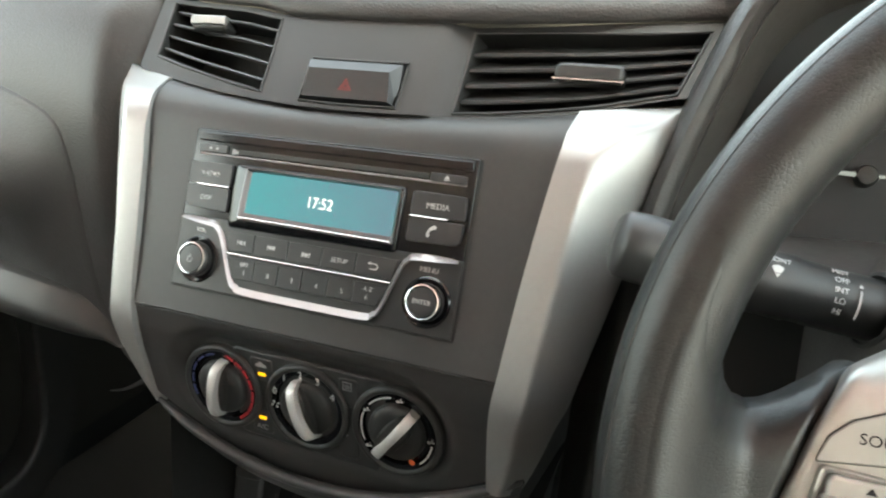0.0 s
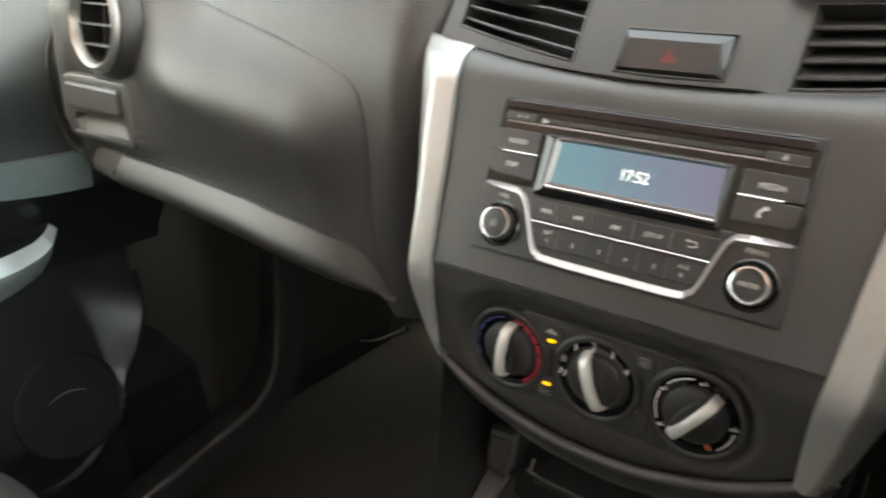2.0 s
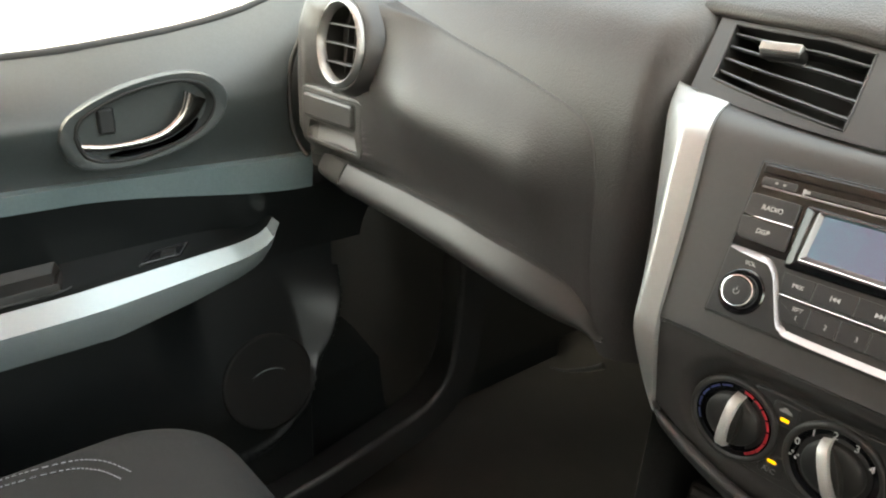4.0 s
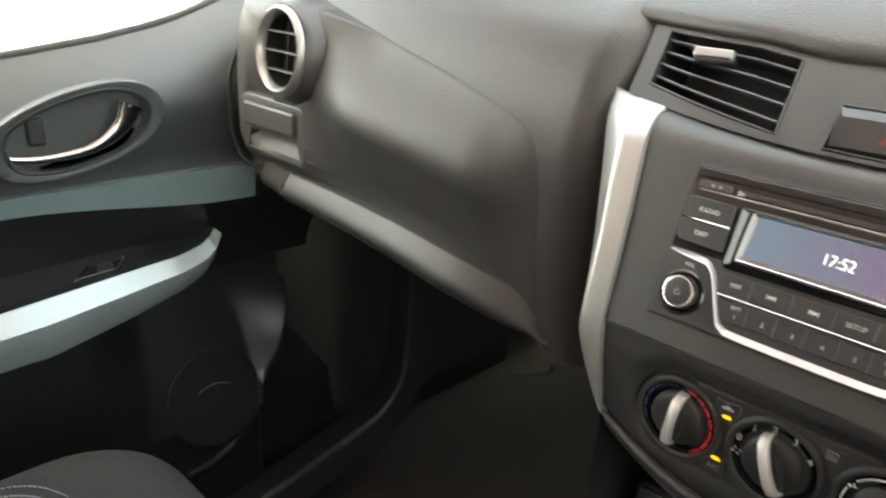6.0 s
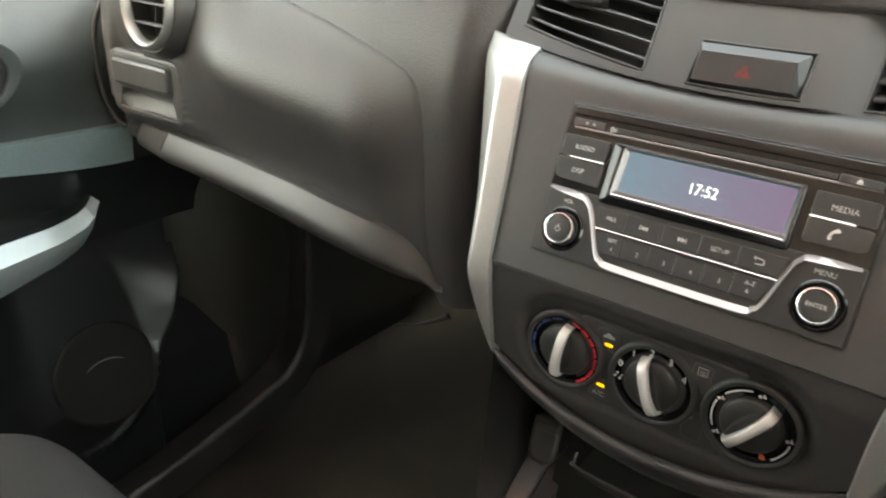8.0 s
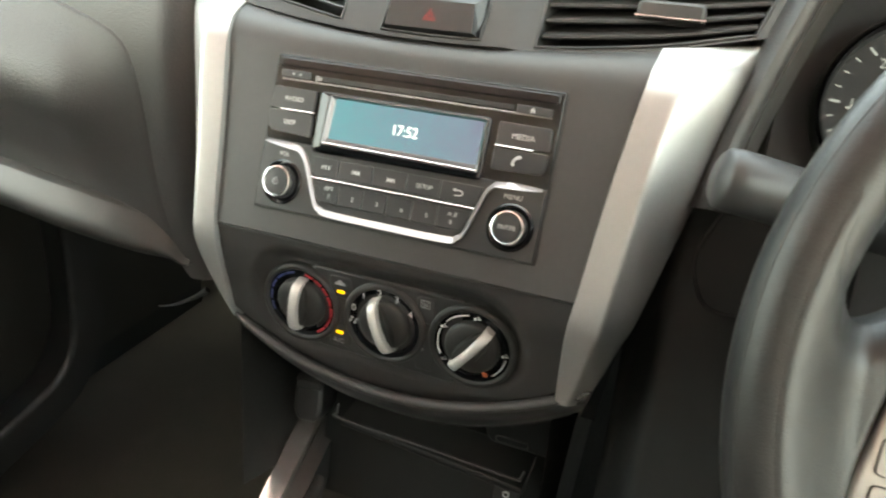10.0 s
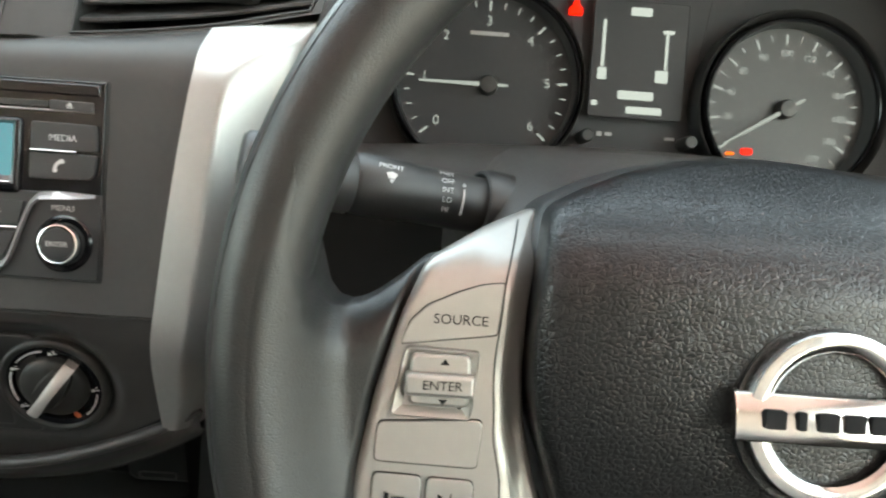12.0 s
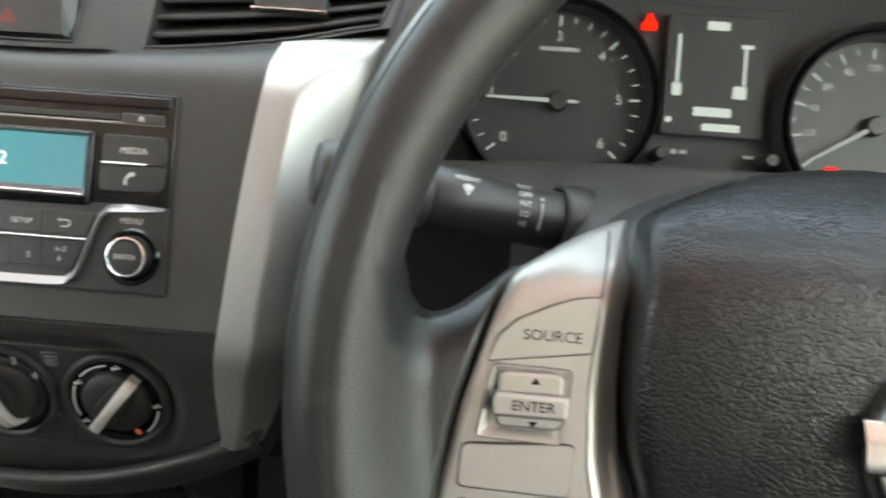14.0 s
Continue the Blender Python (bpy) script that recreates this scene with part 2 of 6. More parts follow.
def curve_at(table, x):
    """Smooth interpolation in a table of (x, value)."""
    if x <= table[0][0]:
        return table[0][1]
    for (a, va), (b, vb) in zip(table, table[1:]):
        if x <= b:
            t = (x - a) / (b - a)
            t = t * t * (3 - 2 * t)
            return va + (vb - va) * t
    return table[-1][1]


def line_at(table, x):
    if x <= table[0][0]:
        return table[0][1]
    for (a, va), (b, vb) in zip(table, table[1:]):
        if x <= b:
            return va + (vb - va) * (x - a) / (b - a)
    return table[-1][1]


def ease(t):
    t = min(1.0, max(0.0, t))
    return t * t * (3 - 2 * t)


def writing(body, size, x, y, z, mat, parent, m=FACE, turn=0.0, name="printed_label", wide=1.0):
    """Letters that stand on the plane y, facing back, centred on (x, z)."""
    c = bpy.data.curves.new("letters", "FONT")
    c.body, c.size, c.align_x, c.align_y, c.extrude = body, size, "CENTER", "CENTER", 0.00008
    c.resolution_u = 3
    tmp = new("letters", c)
    me = bpy.data.meshes.new_from_object(tmp.evaluated_get(bpy.context.evaluated_depsgraph_get()))
    bpy.data.objects.remove(tmp)
    bpy.data.curves.remove(c)
    me.transform(m @ pose(x, y, z) @ pose(0, 0, 0, 0, turn, 0) @ pose(0, 0, 0, 90) @ Matrix.Diagonal((wide, 1, 1, 1)))
    me.materials.clear()
    me.materials.append(mat)
    ob = new(name, me)
    ob.parent = parent
    if parent.data is None:
        ob.matrix_parent_inverse = parent.matrix_basis.inverted()
    return ob


def sign(shapes, y, mat, parent, name="printed_symbol", m=FACE, h=0.0001):
    """A printed sign made of flat outlines (x, z)."""
    bm = bmesh.new()
    for s in shapes:
        prism(list(s), y - h, y + h, 0, into=bm)
    return part(name, bm, mat, parent, m=m, flat=True)


def box(x0, y0, z0, x1, y1, z1, bev=0.004, into=None):
    """A block with its upright edges and front rounded."""
    return prism(rrect(x0, z0, x1, z1, min(bev, (x1 - x0) / 2.1, (z1 - z0) / 2.1), 3), y0, y1, bev * 0.6, into=into)


# ---- the cabin shell ----
def slab(name, x0, y0, z0, x1, y1, z1, mat, label, hole=None):
    """A wall with thickness; hole is a rectangle (y0, z0, y1, z1) that goes through it."""
    bm = bmesh.new()

    def block(p, q):
        m = Matrix.Translation([(a + b) / 2 for a, b in zip(p, q)]) @ Matrix.Diagonal([b - a for a, b in zip(p, q)] + [1])
        bmesh.ops.create_cube(bm, size=1, matrix=m)
    if hole is None:
        block((x0, y0, z0), (x1, y1, z1))
    else:
        a0, h0, a1, h1 = hole
        for s, e, b, t in ((y0, y1, z0, h0), (y0, y1, h1, z1), (y0, a0, h0, h1), (a1, y1, h0, h1)):
            if e - s > 1e-4 and t - b > 1e-4:
                block((x0, s, b), (x1, e, t))
    ob = part(name, bm, mat, flat=True)
    return tagged(ob, label, "wall" if name.startswith("wall") else name, kind="structure")


slab("floor", -0.9, -0.95, -0.20, 0.9, 0.95, -0.15, CARPET, "black carpeted cabin floor and footwell")
# Unseen; its pink tint and front edge are set for reflections and skylight.
slab("ceiling", -0.9, -0.95, 1.17, 0.9, -0.07, 1.20, LINER, "unseen pink-tinted headliner over the cabin")
slab("wall_front", -0.9, 0.90, -0.20, 0.9, 0.95, 0.72, CARPET, "firewall below the windscreen opening")
# Unseen wall, added without a window; its beige gives warm reflections.
slab("wall_rear", -0.9, -0.99, -0.20, 0.9, -0.95, 1.20, REARWALL, "unseen plain beige wall that closes the cabin's rear")
slab("wall_left", -0.93, -0.95, -0.20, -0.885, 0.90, 1.20, SHELL, "passenger side body wall with window opening", (-0.93, 0.585, 0.24, 1.10))
slab("wall_right", 0.80, -0.95, -0.20, 0.84, 0.90, 1.20, SHELL, "driver side body wall with window opening", (-0.93, 0.50, 0.36, 1.12))
ground = bmesh.new()
bmesh.ops.create_grid(ground, x_segments=8, y_segments=8, size=400)
# Unseen ground; the warm pale tint is there to bounce light inside.
GROUND = material("bounce_ground", (0.47, 0.42, 0.39), 0.85, vary=0.2)
tagged(part("ground", ground, GROUND, m=Matrix.Translation((0, 0, -0.65))), "unseen pale ground, tinted to bounce warm light", "ground", kind="structure")


# ---- dashboard ----
dashboard = thing("dashboard", "dark grey moulded dashboard with padded passenger side and silver-edged centre stack", "dashboard", (0, 0.1, 0.35))


def seam_z(x):
    """The smile line between the vent panel and the fascia below it."""
    return 0.077 + 0.66 * x * x


def top_z(x):
    return 0.1425 + 0.42 * x * x + 0.005 * ease((-0.05 - x) / 0.05)


def vent_y(x):
    return 0.008 + 0.62 * x * x


# fascia round the radio: flat below, rolled over at its top edge
def fascia(u, v):
    half_top, half_low = 0.150, 0.130
    if v < 0.6:
        t = v / 0.6
        z, y = -0.0682 + t * 0.1262, 0.0
        half = half_low + (half_top - half_low) * t * 0.93
    else:
        t = (v - 0.6) / 0.4
        a = t * math.pi / 2
        x = u * 0.149
        z0, z1 = 0.058, seam_z(x) + 0.001
        z = z0 + (z1 - z0) * math.sin(a)
        y = (vent_y(x) + 0.007) * (1 - math.cos(a))
        half = 0.1486
    return (u * half, y, z)


part("fascia", sheet(fascia, steps(-1, 1, 40), [0, 0.3, 0.58, 0.6, 0.65, 0.7, 0.75, 0.8, 0.85, 0.9, 0.95, 1.0]), SATIN, dashboard, "satin charcoal fascia round the radio", m=FACE)
part("fascia_seam", tube([(u * 0.1305, 0.0012, -0.0695) for u in steps(-1, 1, 30)], 0.0009, 6), BLACK, dashboard, m=FACE)


# climate panel surround below the seam, with an oblong hollow for the dials
def lower_y(x, z):
    base = line_at([(-0.175, 0.060), (-0.15, 0.044), (-0.12, 0.026), (-0.10, 0.0135), (-0.085, 0.006), (-0.069, 0.001)], z)
    hollow = 0.0245 - 0.42 * (z + 0.099)
    ax, az = max(abs(x + 0.001) - 0.066, 0), z + 0.115
    d = math.hypot(ax, az)
    k = 1 - ease((d - 0.031) / 0.010)
    return base + (max(hollow, base) - base) * k


def lip_z(x):
    return -0.171 + 2.17 * x * x


def lower(u, v):
    z_top = -0.0706
    z_low = lip_z(u * 0.137)
    half = line_at([(-0.17, 0.128), (-0.137, 0.129), (-0.069, 0.131)], z_top + (z_low - z_top) * v)
    x = u * half
    z = z_top + (z_low - z_top) * v
    return (x, lower_y(x, z), z)


part("lower_fascia", sheet(lower, steps(-1, 1, 70), steps(0, 1, 36)), LOWSATIN, dashboard, "charcoal surround of the climate dials, shade in its colour", m=FACE)


# lip along the foot of the stack and the skirt under it
def lip_path(n=40):
    pts = []
    for u in steps(-1, 1, n):
        x = 0.0105 + u * 0.137
        z = lip_z(x * 0.95) + 0.001
        pts.append((x, 0.045 - 0.07 * max(0.0, abs(x) - 0.02), z))
    return pts


part("lower_lip", tube(lip_path(), lambda t: 0.0013 + 0.0026 * min(1, 9 * t, 9 * (1 - t)) ** 0.6, 12, flat=1.3), SATIN, dashboard, "rounded lip under the climate panel", m=FACE)
part("skirt_edge", tube([(p[0] * 0.94, p[1] + 0.0535, p[2] - 0.028) for p in lip_path()], 0.0008, 6), SATIN, dashboard, m=FACE)
part("skirt", sheet(lambda u, v: (lambda p: (p[0] * (1 - 0.06 * v), p[1] + 0.004 + 0.05 * v * v, p[2] - 0.002 - 0.026 * v))(lip_path()[int(round(u))]), list(range(41)), steps(0, 1, 6)), DARK, dashboard, m=FACE)


# silver trims on both sides of the stack
def fold(foot, inner, ridge, outer):
    """One section across a trim, with its ridge rounded and its outer face bowed."""
    inner, ridge, outer = Vector(inner), Vector(ridge), Vector((outer[0] + 0.002, ridge[1] + 0.8 * (outer[1] - ridge[1]), outer[2]))
    near, far = (inner - ridge).length, (outer - ridge).length
    a = (inner - ridge).normalized() * min(0.0026, 0.3 * near)
    bow = ridge + Vector((0.67 * (outer.x - ridge.x), 0.43 * (outer.y - ridge.y), 0.5 * (outer.z - ridge.z)))
    b = (bow - ridge).normalized() * min(0.0036, 0.3 * far)
    curve = [ridge + a * (1 - t) ** 2 + b * t * t for t in steps(0, 1, 5)]
    side = [(ridge + b) * (1 - t) ** 2 + bow * 2 * t * (1 - t) + outer * t * t for t in steps(0, 1, 7)[1:]]
    return [foot, tuple(inner), *[tuple(p) for p in curve + side]]


def trim_sections():
    """Rows from foot to top: inner foot, inner edge, ridge, outer edge, each (x, y, z)."""
    rows = []
    for z, xi, yi, xr, yr, xo, yo in (
        (-0.140, 0.1265, 0.0345, 0.1345, 0.0345, 0.140, 0.062),
        (-0.128, 0.1268, 0.0265, 0.1385, 0.0250, 0.1455, 0.059),
        (-0.112, 0.1272, 0.0165, 0.1425, 0.0142, 0.1515, 0.056),
        (-0.095, 0.1280, 0.0060, 0.1458, 0.0032, 0.157, 0.053),
        (-0.080, 0.1292, -0.0005, 0.1490, -0.0035, 0.163, 0.051),
        (-0.060, 0.1315, -0.003, 0.1510, -0.0055, 0.168, 0.050),
        (-0.020, 0.1352, -0.004, 0.1545, -0.0065, 0.1775, 0.048),
        (0.020, 0.1395, -0.004, 0.1582, -0.0065, 0.188, 0.047),
        (0.050, 0.1435, -0.004, 0.1620, -0.006, 0.197, 0.045),
        (0.064, 0.1452, -0.002, 0.1645, -0.0035, 0.201, 0.043),
    ):
        rows.append(fold((xi - 0.0012, max(yi + 0.0055, 0.001), z), (xi, yi, z), (xr, yr, z), (xo, yo, z + 0.14 * max(0.0, z + 0.02))))
    rows.append(fold((0.1455, 0.008, 0.075), (0.1465, 0.001, 0.075), (0.1790, 0.0080, 0.0800), (0.2022, 0.0390, 0.0885)))
    rows.append(fold((0.1470, 0.016, 0.083), (0.1475, 0.007, 0.083), (0.1915, 0.0210, 0.0900), (0.2033, 0.0385, 0.0965)))
    rows.append(fold((0.1480, 0.027, 0.0918), (0.1485, 0.0165, 0.0918), (0.2030, 0.0340, 0.1030), (0.2045, 0.0385, 0.1055)))
    return rows


def trim(sign_x):
    rows = []
    for sec in trim_sections():
        slim = 0.0032 * ease((0.03 - sec[0][2]) / 0.07) + 0.0045 * ease((-0.08 - sec[0][2]) / 0.06) if sign_x < 0 else 0.0
        rows.append([(sign_x * (x - slim * (i > 1)), y, z) for i, (x, y, z) in enumerate(sec)])
    # finer rows along the trim
    fine = []
    cols = list(zip(*rows))
    paths = [smooth_path(c, 4) for c in cols]
    for sec in zip(*paths):
        sec = list(sec)
        back = [Vector((sec[-1].x, sec[-1].y + 0.004, sec[-1].z)), Vector((sec[0].x, sec[0].y + 0.006, sec[0].z))]
        fine.append(sec + back)
    return loft(fine)


for side in (1, -1):
    part("silver_trim", trim(side), SILVER, dashboard, "satin silver trim along the centre stack", m=FACE, sharp=45)

# panel that carries the vents and the hazard switch
US = [-0.189, -0.182, -0.172, -0.15, -0.13, -0.11, -0.09, -0.0645, -0.05, -0.0325, -0.02, 0.0, 0.02, 0.0365, 0.050, 0.055, 0.059, 0.063, 0.067, 0.0712, 0.1, 0.125, 0.15, 0.175, 0.195, 0.208, 0.2175]
VS = [0.0, 0.065, 0.10, 0.30, 0.53, 0.75, 0.93, 1.0]
HOLES = {"left": (-0.172, -0.0645, 0.10, 0.93), "hazard": (-0.0325, 0.0365, 0.065, 0.53), "right": (0.0712, 0.208, 0.065, 0.93)}


def on_panel(u, v, sink=0.0):
    lo, hi = seam_z(u), top_z(u)
    v += 0.13 * min(1.0, max(0.0, (-0.0645 - u) / 0.1075)) * min(1.0, v / 0.1) * (1 - v) / 0.9
    u -= 0.0085 * v * ease((-0.045 - u) / 0.03)
    k = ease((u - 0.09) / 0.10)
    v = v * (1 - 0.10 * k) if v <= 0.93 else v - (1 - v) / 0.07 * 0.093 * k
    u += (0.0055 - 0.016 * (1 - v)) * ease((u - 0.14) / 0.068)
    sink += 0.009 * ease((u - 0.051) / 0.0202) * (1 - ease((u - 0.0712) / 0.12))
    return Vector((u, vent_y(u) - 0.003 + 0.020 * v + sink, lo + (hi - lo) * v))


def holed_panel():
    bm = bmesh.new()
    grid = [[bm.verts.new(on_panel(u, v)) for u in US] for v in VS]
    for j in range(len(VS) - 1):
        for i in range(len(US) - 1):
            cu, cv = (US[i] + US[i + 1]) / 2, (VS[j] + VS[j + 1]) / 2
            if any(a < cu < b and c < cv < d for a, b, c, d in HOLES.values()):
                continue
            bm.faces.new((grid[j][i], grid[j][i + 1], grid[j + 1][i + 1], grid[j + 1][i]))
    return bm


part("vent_panel", holed_panel(), VENTGREY, dashboard, "charcoal air vent panel with shade in its colour", m=FACE)


def hole_ring(hole, grow=0.0, sink=0.0, n=14):
    a, b, c, d = hole
    a, b = a - grow, b + grow
    g = grow / 0.065
    c, d = c - g, d + g
    ring = [on_panel(u, c, sink) for u in steps(a, b, n)[:-1]] + [on_panel(b, v, sink) for v in steps(c, d, 6)[:-1]]
    ring += [on_panel(u, d, sink) for u in steps(b, a, n)[:-1]] + [on_panel(a, v, sink) for v in steps(d, c, 6)[:-1]]
    return ring


def air_vent(which, label, tilt, count, knob_u, knob_v):
    hole = HOLES[which]
    a, b, c, d = hole
    mid = on_panel((a + b) / 2, (c + d) / 2)
    vent = thing("air_vent", label, "air vent", FACE @ mid)
    part("frame", tube(hole_ring(hole, 0.0006, -0.0001), 0.0010, 8, closed=True), VENTGREY, vent, m=FACE)
    part("duct", loft([hole_ring(hole, 0.0005), hole_ring(hole, -0.002, 0.012), hole_ring(hole, -0.004, 0.05)], caps=False), BLACK, vent, m=FACE)
    part("duct_back", sheet(lambda u, v: on_panel(u, v, 0.045), steps(a, b, 6), steps(c, d, 3)), BLACK, vent, m=FACE)
    for k in range(count):
        v = c + (d - c) * ((k + 0.62) / (count + 0.25) if which == "left" else 0.14 + 0.2 * k)
        chord, thick = (0.017, 0.0011) if which == "left" else (0.024, 0.0013)
        rows = []
        for u in steps(a + 0.001, b - 0.001, 14):
            p = on_panel(u, v, 0.0035)
            f = Vector((0, math.cos(tilt), math.sin(tilt)))
            nrm = Vector((0, -math.sin(tilt), math.cos(tilt)))
            rows.append([p + nrm * thick, p + f * chord + nrm * thick * 0.6, p + f * chord - nrm * thick * 0.6, p - nrm * thick, p - f * 0.0009])
        part("slat", loft(rows), VENTGREY if which == "right" else DARK, vent, m=FACE)
    p = on_panel(knob_u, knob_v, -0.004)
    w = 0.0207 if which == "right" else 0.0155
    low = 0.0058 if which == "right" else 0.005
    knob = part("slider", prism(rrect(p.x - w, p.z - low, p.x + w, p.z + low, 0.0045), p.y, p.y + 0.014, 0.0025), DARK, vent, m=FACE)
    e0, e1 = (-0.0057, -0.0044) if which == "right" else (-0.0012, 0.0056)
    part("slider_edge", prism(rrect(p.x - w * 0.98, p.z + e0, p.x + w * 0.98, p.z + e1, 0.0012), p.y - 0.0015, p.y + 0.004, 0.001), DULLCHROME if which == "right" else SILVER, knob, "bright edge", m=FACE)
    return vent


air_vent("left", "rectangular dash air vent with thin slats and chrome slider", radians(8), 4, -0.126, 0.70)
air_vent("right", "wide dash air vent with broad slats and chrome slider", radians(30), 4, 0.148, 0.46)

# hazard switch
hz = thing("hazard_switch", "dark hazard warning switch with a red triangle", "switch", FACE @ Vector((0.002, 0.01, 0.095)))
part("surround", tube(hole_ring(HOLES["hazard"], 0.0004, -0.0002, 6), 0.0009, 8, closed=True), DARK, hz, m=FACE)
part("well", loft([hole_ring(HOLES["hazard"], 0.0004), hole_ring(HOLES["hazard"], -0.001, 0.02)], caps=False), BLACK, hz, m=FACE)
part("well_back", sheet(lambda u, v: on_panel(u, v, 0.019), steps(-0.0325, 0.0365, 4), steps(0.065, 0.53, 3)), BLACK, hz, m=FACE)


def wedge():
    """A cap whose lower field is flat and whose upper and side faces slope away."""
    outer = [(-0.0317, 0.0826), (0.0356, 0.0828), (0.0356, 0.1098), (-0.0317, 0.1098)]
    inner = [(-0.0298, 0.0842), (0.0318, 0.0845), (0.0300, 0.1030), (-0.0278, 0.1030)]
    return loft([[(x, 0.022, z) for x, z in outer], [(x, 0.0105, z) for x, z in outer], [(x, 0.0045, z) for x, z in inner]])


part("cap", wedge(), KEYCAP, hz, m=FACE, sharp=12)


def triangle(cx, cz, s):
    return [(cx - s, cz - s * 0.6), (cx + s, cz - s * 0.6), (cx, cz + s * 1.05)]


def tri_ring(cx, cz, s, w):
    o, i = triangle(cx, cz, s), triangle(cx, cz, s - w)
    return [[o[k], o[(k + 1) % 3], i[(k + 1) % 3], i[k]] for k in range(3)]


sign(tri_ring(0.001, 0.0925, 0.0048, 0.0013) + tri_ring(0.001, 0.0925, 0.0026, 0.0011), 0.0043, DULLRED, hz, "red_triangle", m=FACE)


# padded top over the vents, running into the passenger side
def top_roll(u, v):
    """A thin lip over the vents, then a pad that rises to the height of the dash top and runs on to the screen."""
    x = u
    c = min(max(x, -0.205), 0.2175)
    z0, y0 = top_z(c) - 0.0005, vent_y(c) + 0.0165
    if v <= 0.3:
        a = v / 0.3 * math.pi * 0.5
        return FACE @ Vector((x, y0 - 0.004 * math.sin(a), z0 + 0.007 * (1 - math.cos(a))))
    p = FACE @ Vector((x, y0 - 0.004, z0 + 0.007))
    t = min(1.0, (v - 0.3) / 0.5)
    back = max(0.0, (v - 0.8) / 0.2)
    return Vector((x, p.y + 0.15 * t ** 1.2 + 0.60 * back, p.z + (0.738 - p.z) * math.sin(t * math.pi / 2) ** 0.9))


part("top_pad", sheet(top_roll, steps(-0.215, 0.235, 30), steps(0, 0.3, 6) + steps(0.32, 0.8, 16) + [0.85, 0.92, 1.0]), PADDED, dashboard, "grained pad over the centre vents")


# passenger side: a base skin, the bulging pad before it, the knee roll under it
RIGHT_PROFILE = [(0.375, 0.060), (0.46, 0.050), (0.55, 0.044), (0.60, 0.048), (0.655, 0.066), (0.695, 0.098), (0.718, 0.160), (0.735, 0.300)]
LEFT_PROFILE = [(0.375, 0.070), (0.46, 0.058), (0.55, 0.052), (0.60, 0.054), (0.655, 0.072), (0.700, 0.110), (0.720, 0.170), (0.735, 0.300)]


def base_y(x, z):
    u = min(1.0, max(0.0, (-0.186 - x) / 0.57))
    k = ease(u * 2.2)
    y = 0.0
    for d in (-0.018, -0.009, 0.0, 0.009, 0.018):
        y += 0.2 * (line_at(RIGHT_PROFILE, z + d) * (1 - k) + line_at(LEFT_PROFILE, z + d) * k)
    if u < 0.08:
        y += 0.045 * (1 - u / 0.08) ** 2
    return y


def base_skin(u, v):
    """u runs from the stack to the passenger door, v from the foot of the skin to the screen."""
    x = -0.186 - u * 0.57
    foot = 0.375 + 0.062 * ease((-0.236 - x) / 0.03)
    z = foot + (0.735 - foot) * min(v / 0.9, 1.0)
    y = base_y(x, z) + 0.58 * max(0.0, (v - 0.9) / 0.1)
    return (x, y, z)


part("passenger_skin", sheet(base_skin, steps(0, 0.1, 8) + steps(0.12, 1, 24), steps(0, 0.9, 60) + [0.93, 0.96, 1.0]), PADDED, dashboard, "grained grey dash skin beside the centre stack", sharp=80)
part("driver_top", sheet(lambda u, v: (0.21 + 0.56 * u, 0.10 + 0.78 * v, 0.735 - 0.02 * (1 - v)), steps(0, 1, 4), steps(0, 1, 4)), PADDED, dashboard)

CREASE = [(-0.790, 0.690), (-0.68, 0.684), (-0.60, 0.669), (-0.524, 0.653), (-0.472, 0.641), (-0.426, 0.631), (-0.382, 0.622), (-0.34, 0.612), (-0.301, 0.602)]


ROLL_TOP = [(-0.668, 0.469), (-0.614, 0.4668), (-0.521, 0.4638), (-0.423, 0.4575), (-0.338, 0.4475), (-0.300, 0.4405), (-0.277, 0.4335), (-0.262, 0.4260), (-0.250, 0.4170), (-0.243, 0.407), (-0.238, 0.397)]


def pad_outline():
    top = smooth_path([(x, 0, z) for x, z in CREASE], 5)
    pts = [(p.x, p.z) for p in top]
    pts += [(q.x, q.z) for q in smooth_path([(-0.279, 0, 0.594), (-0.265, 0, 0.582), (-0.256, 0, 0.558), (-0.253, 0, 0.53), (-0.253, 0, 0.50), (-0.252, 0, 0.46), (-0.248, 0, 0.425), (-0.241, 0, 0.396)], 3)]
    pts += [(x, min(line_at(ROLL_TOP, x) - 0.005, 0.425 + 0.035 * ease((-0.24 - x) / 0.25))) for x in steps(-0.246, -0.30, 8) + steps(-0.33, -0.70, 12)]
    pts += [(-0.745, 0.455), (-0.772, 0.463), (-0.787, 0.488), (-0.792, 0.534), (-0.791, 0.575), (-0.789, 0.64)]
    return pts


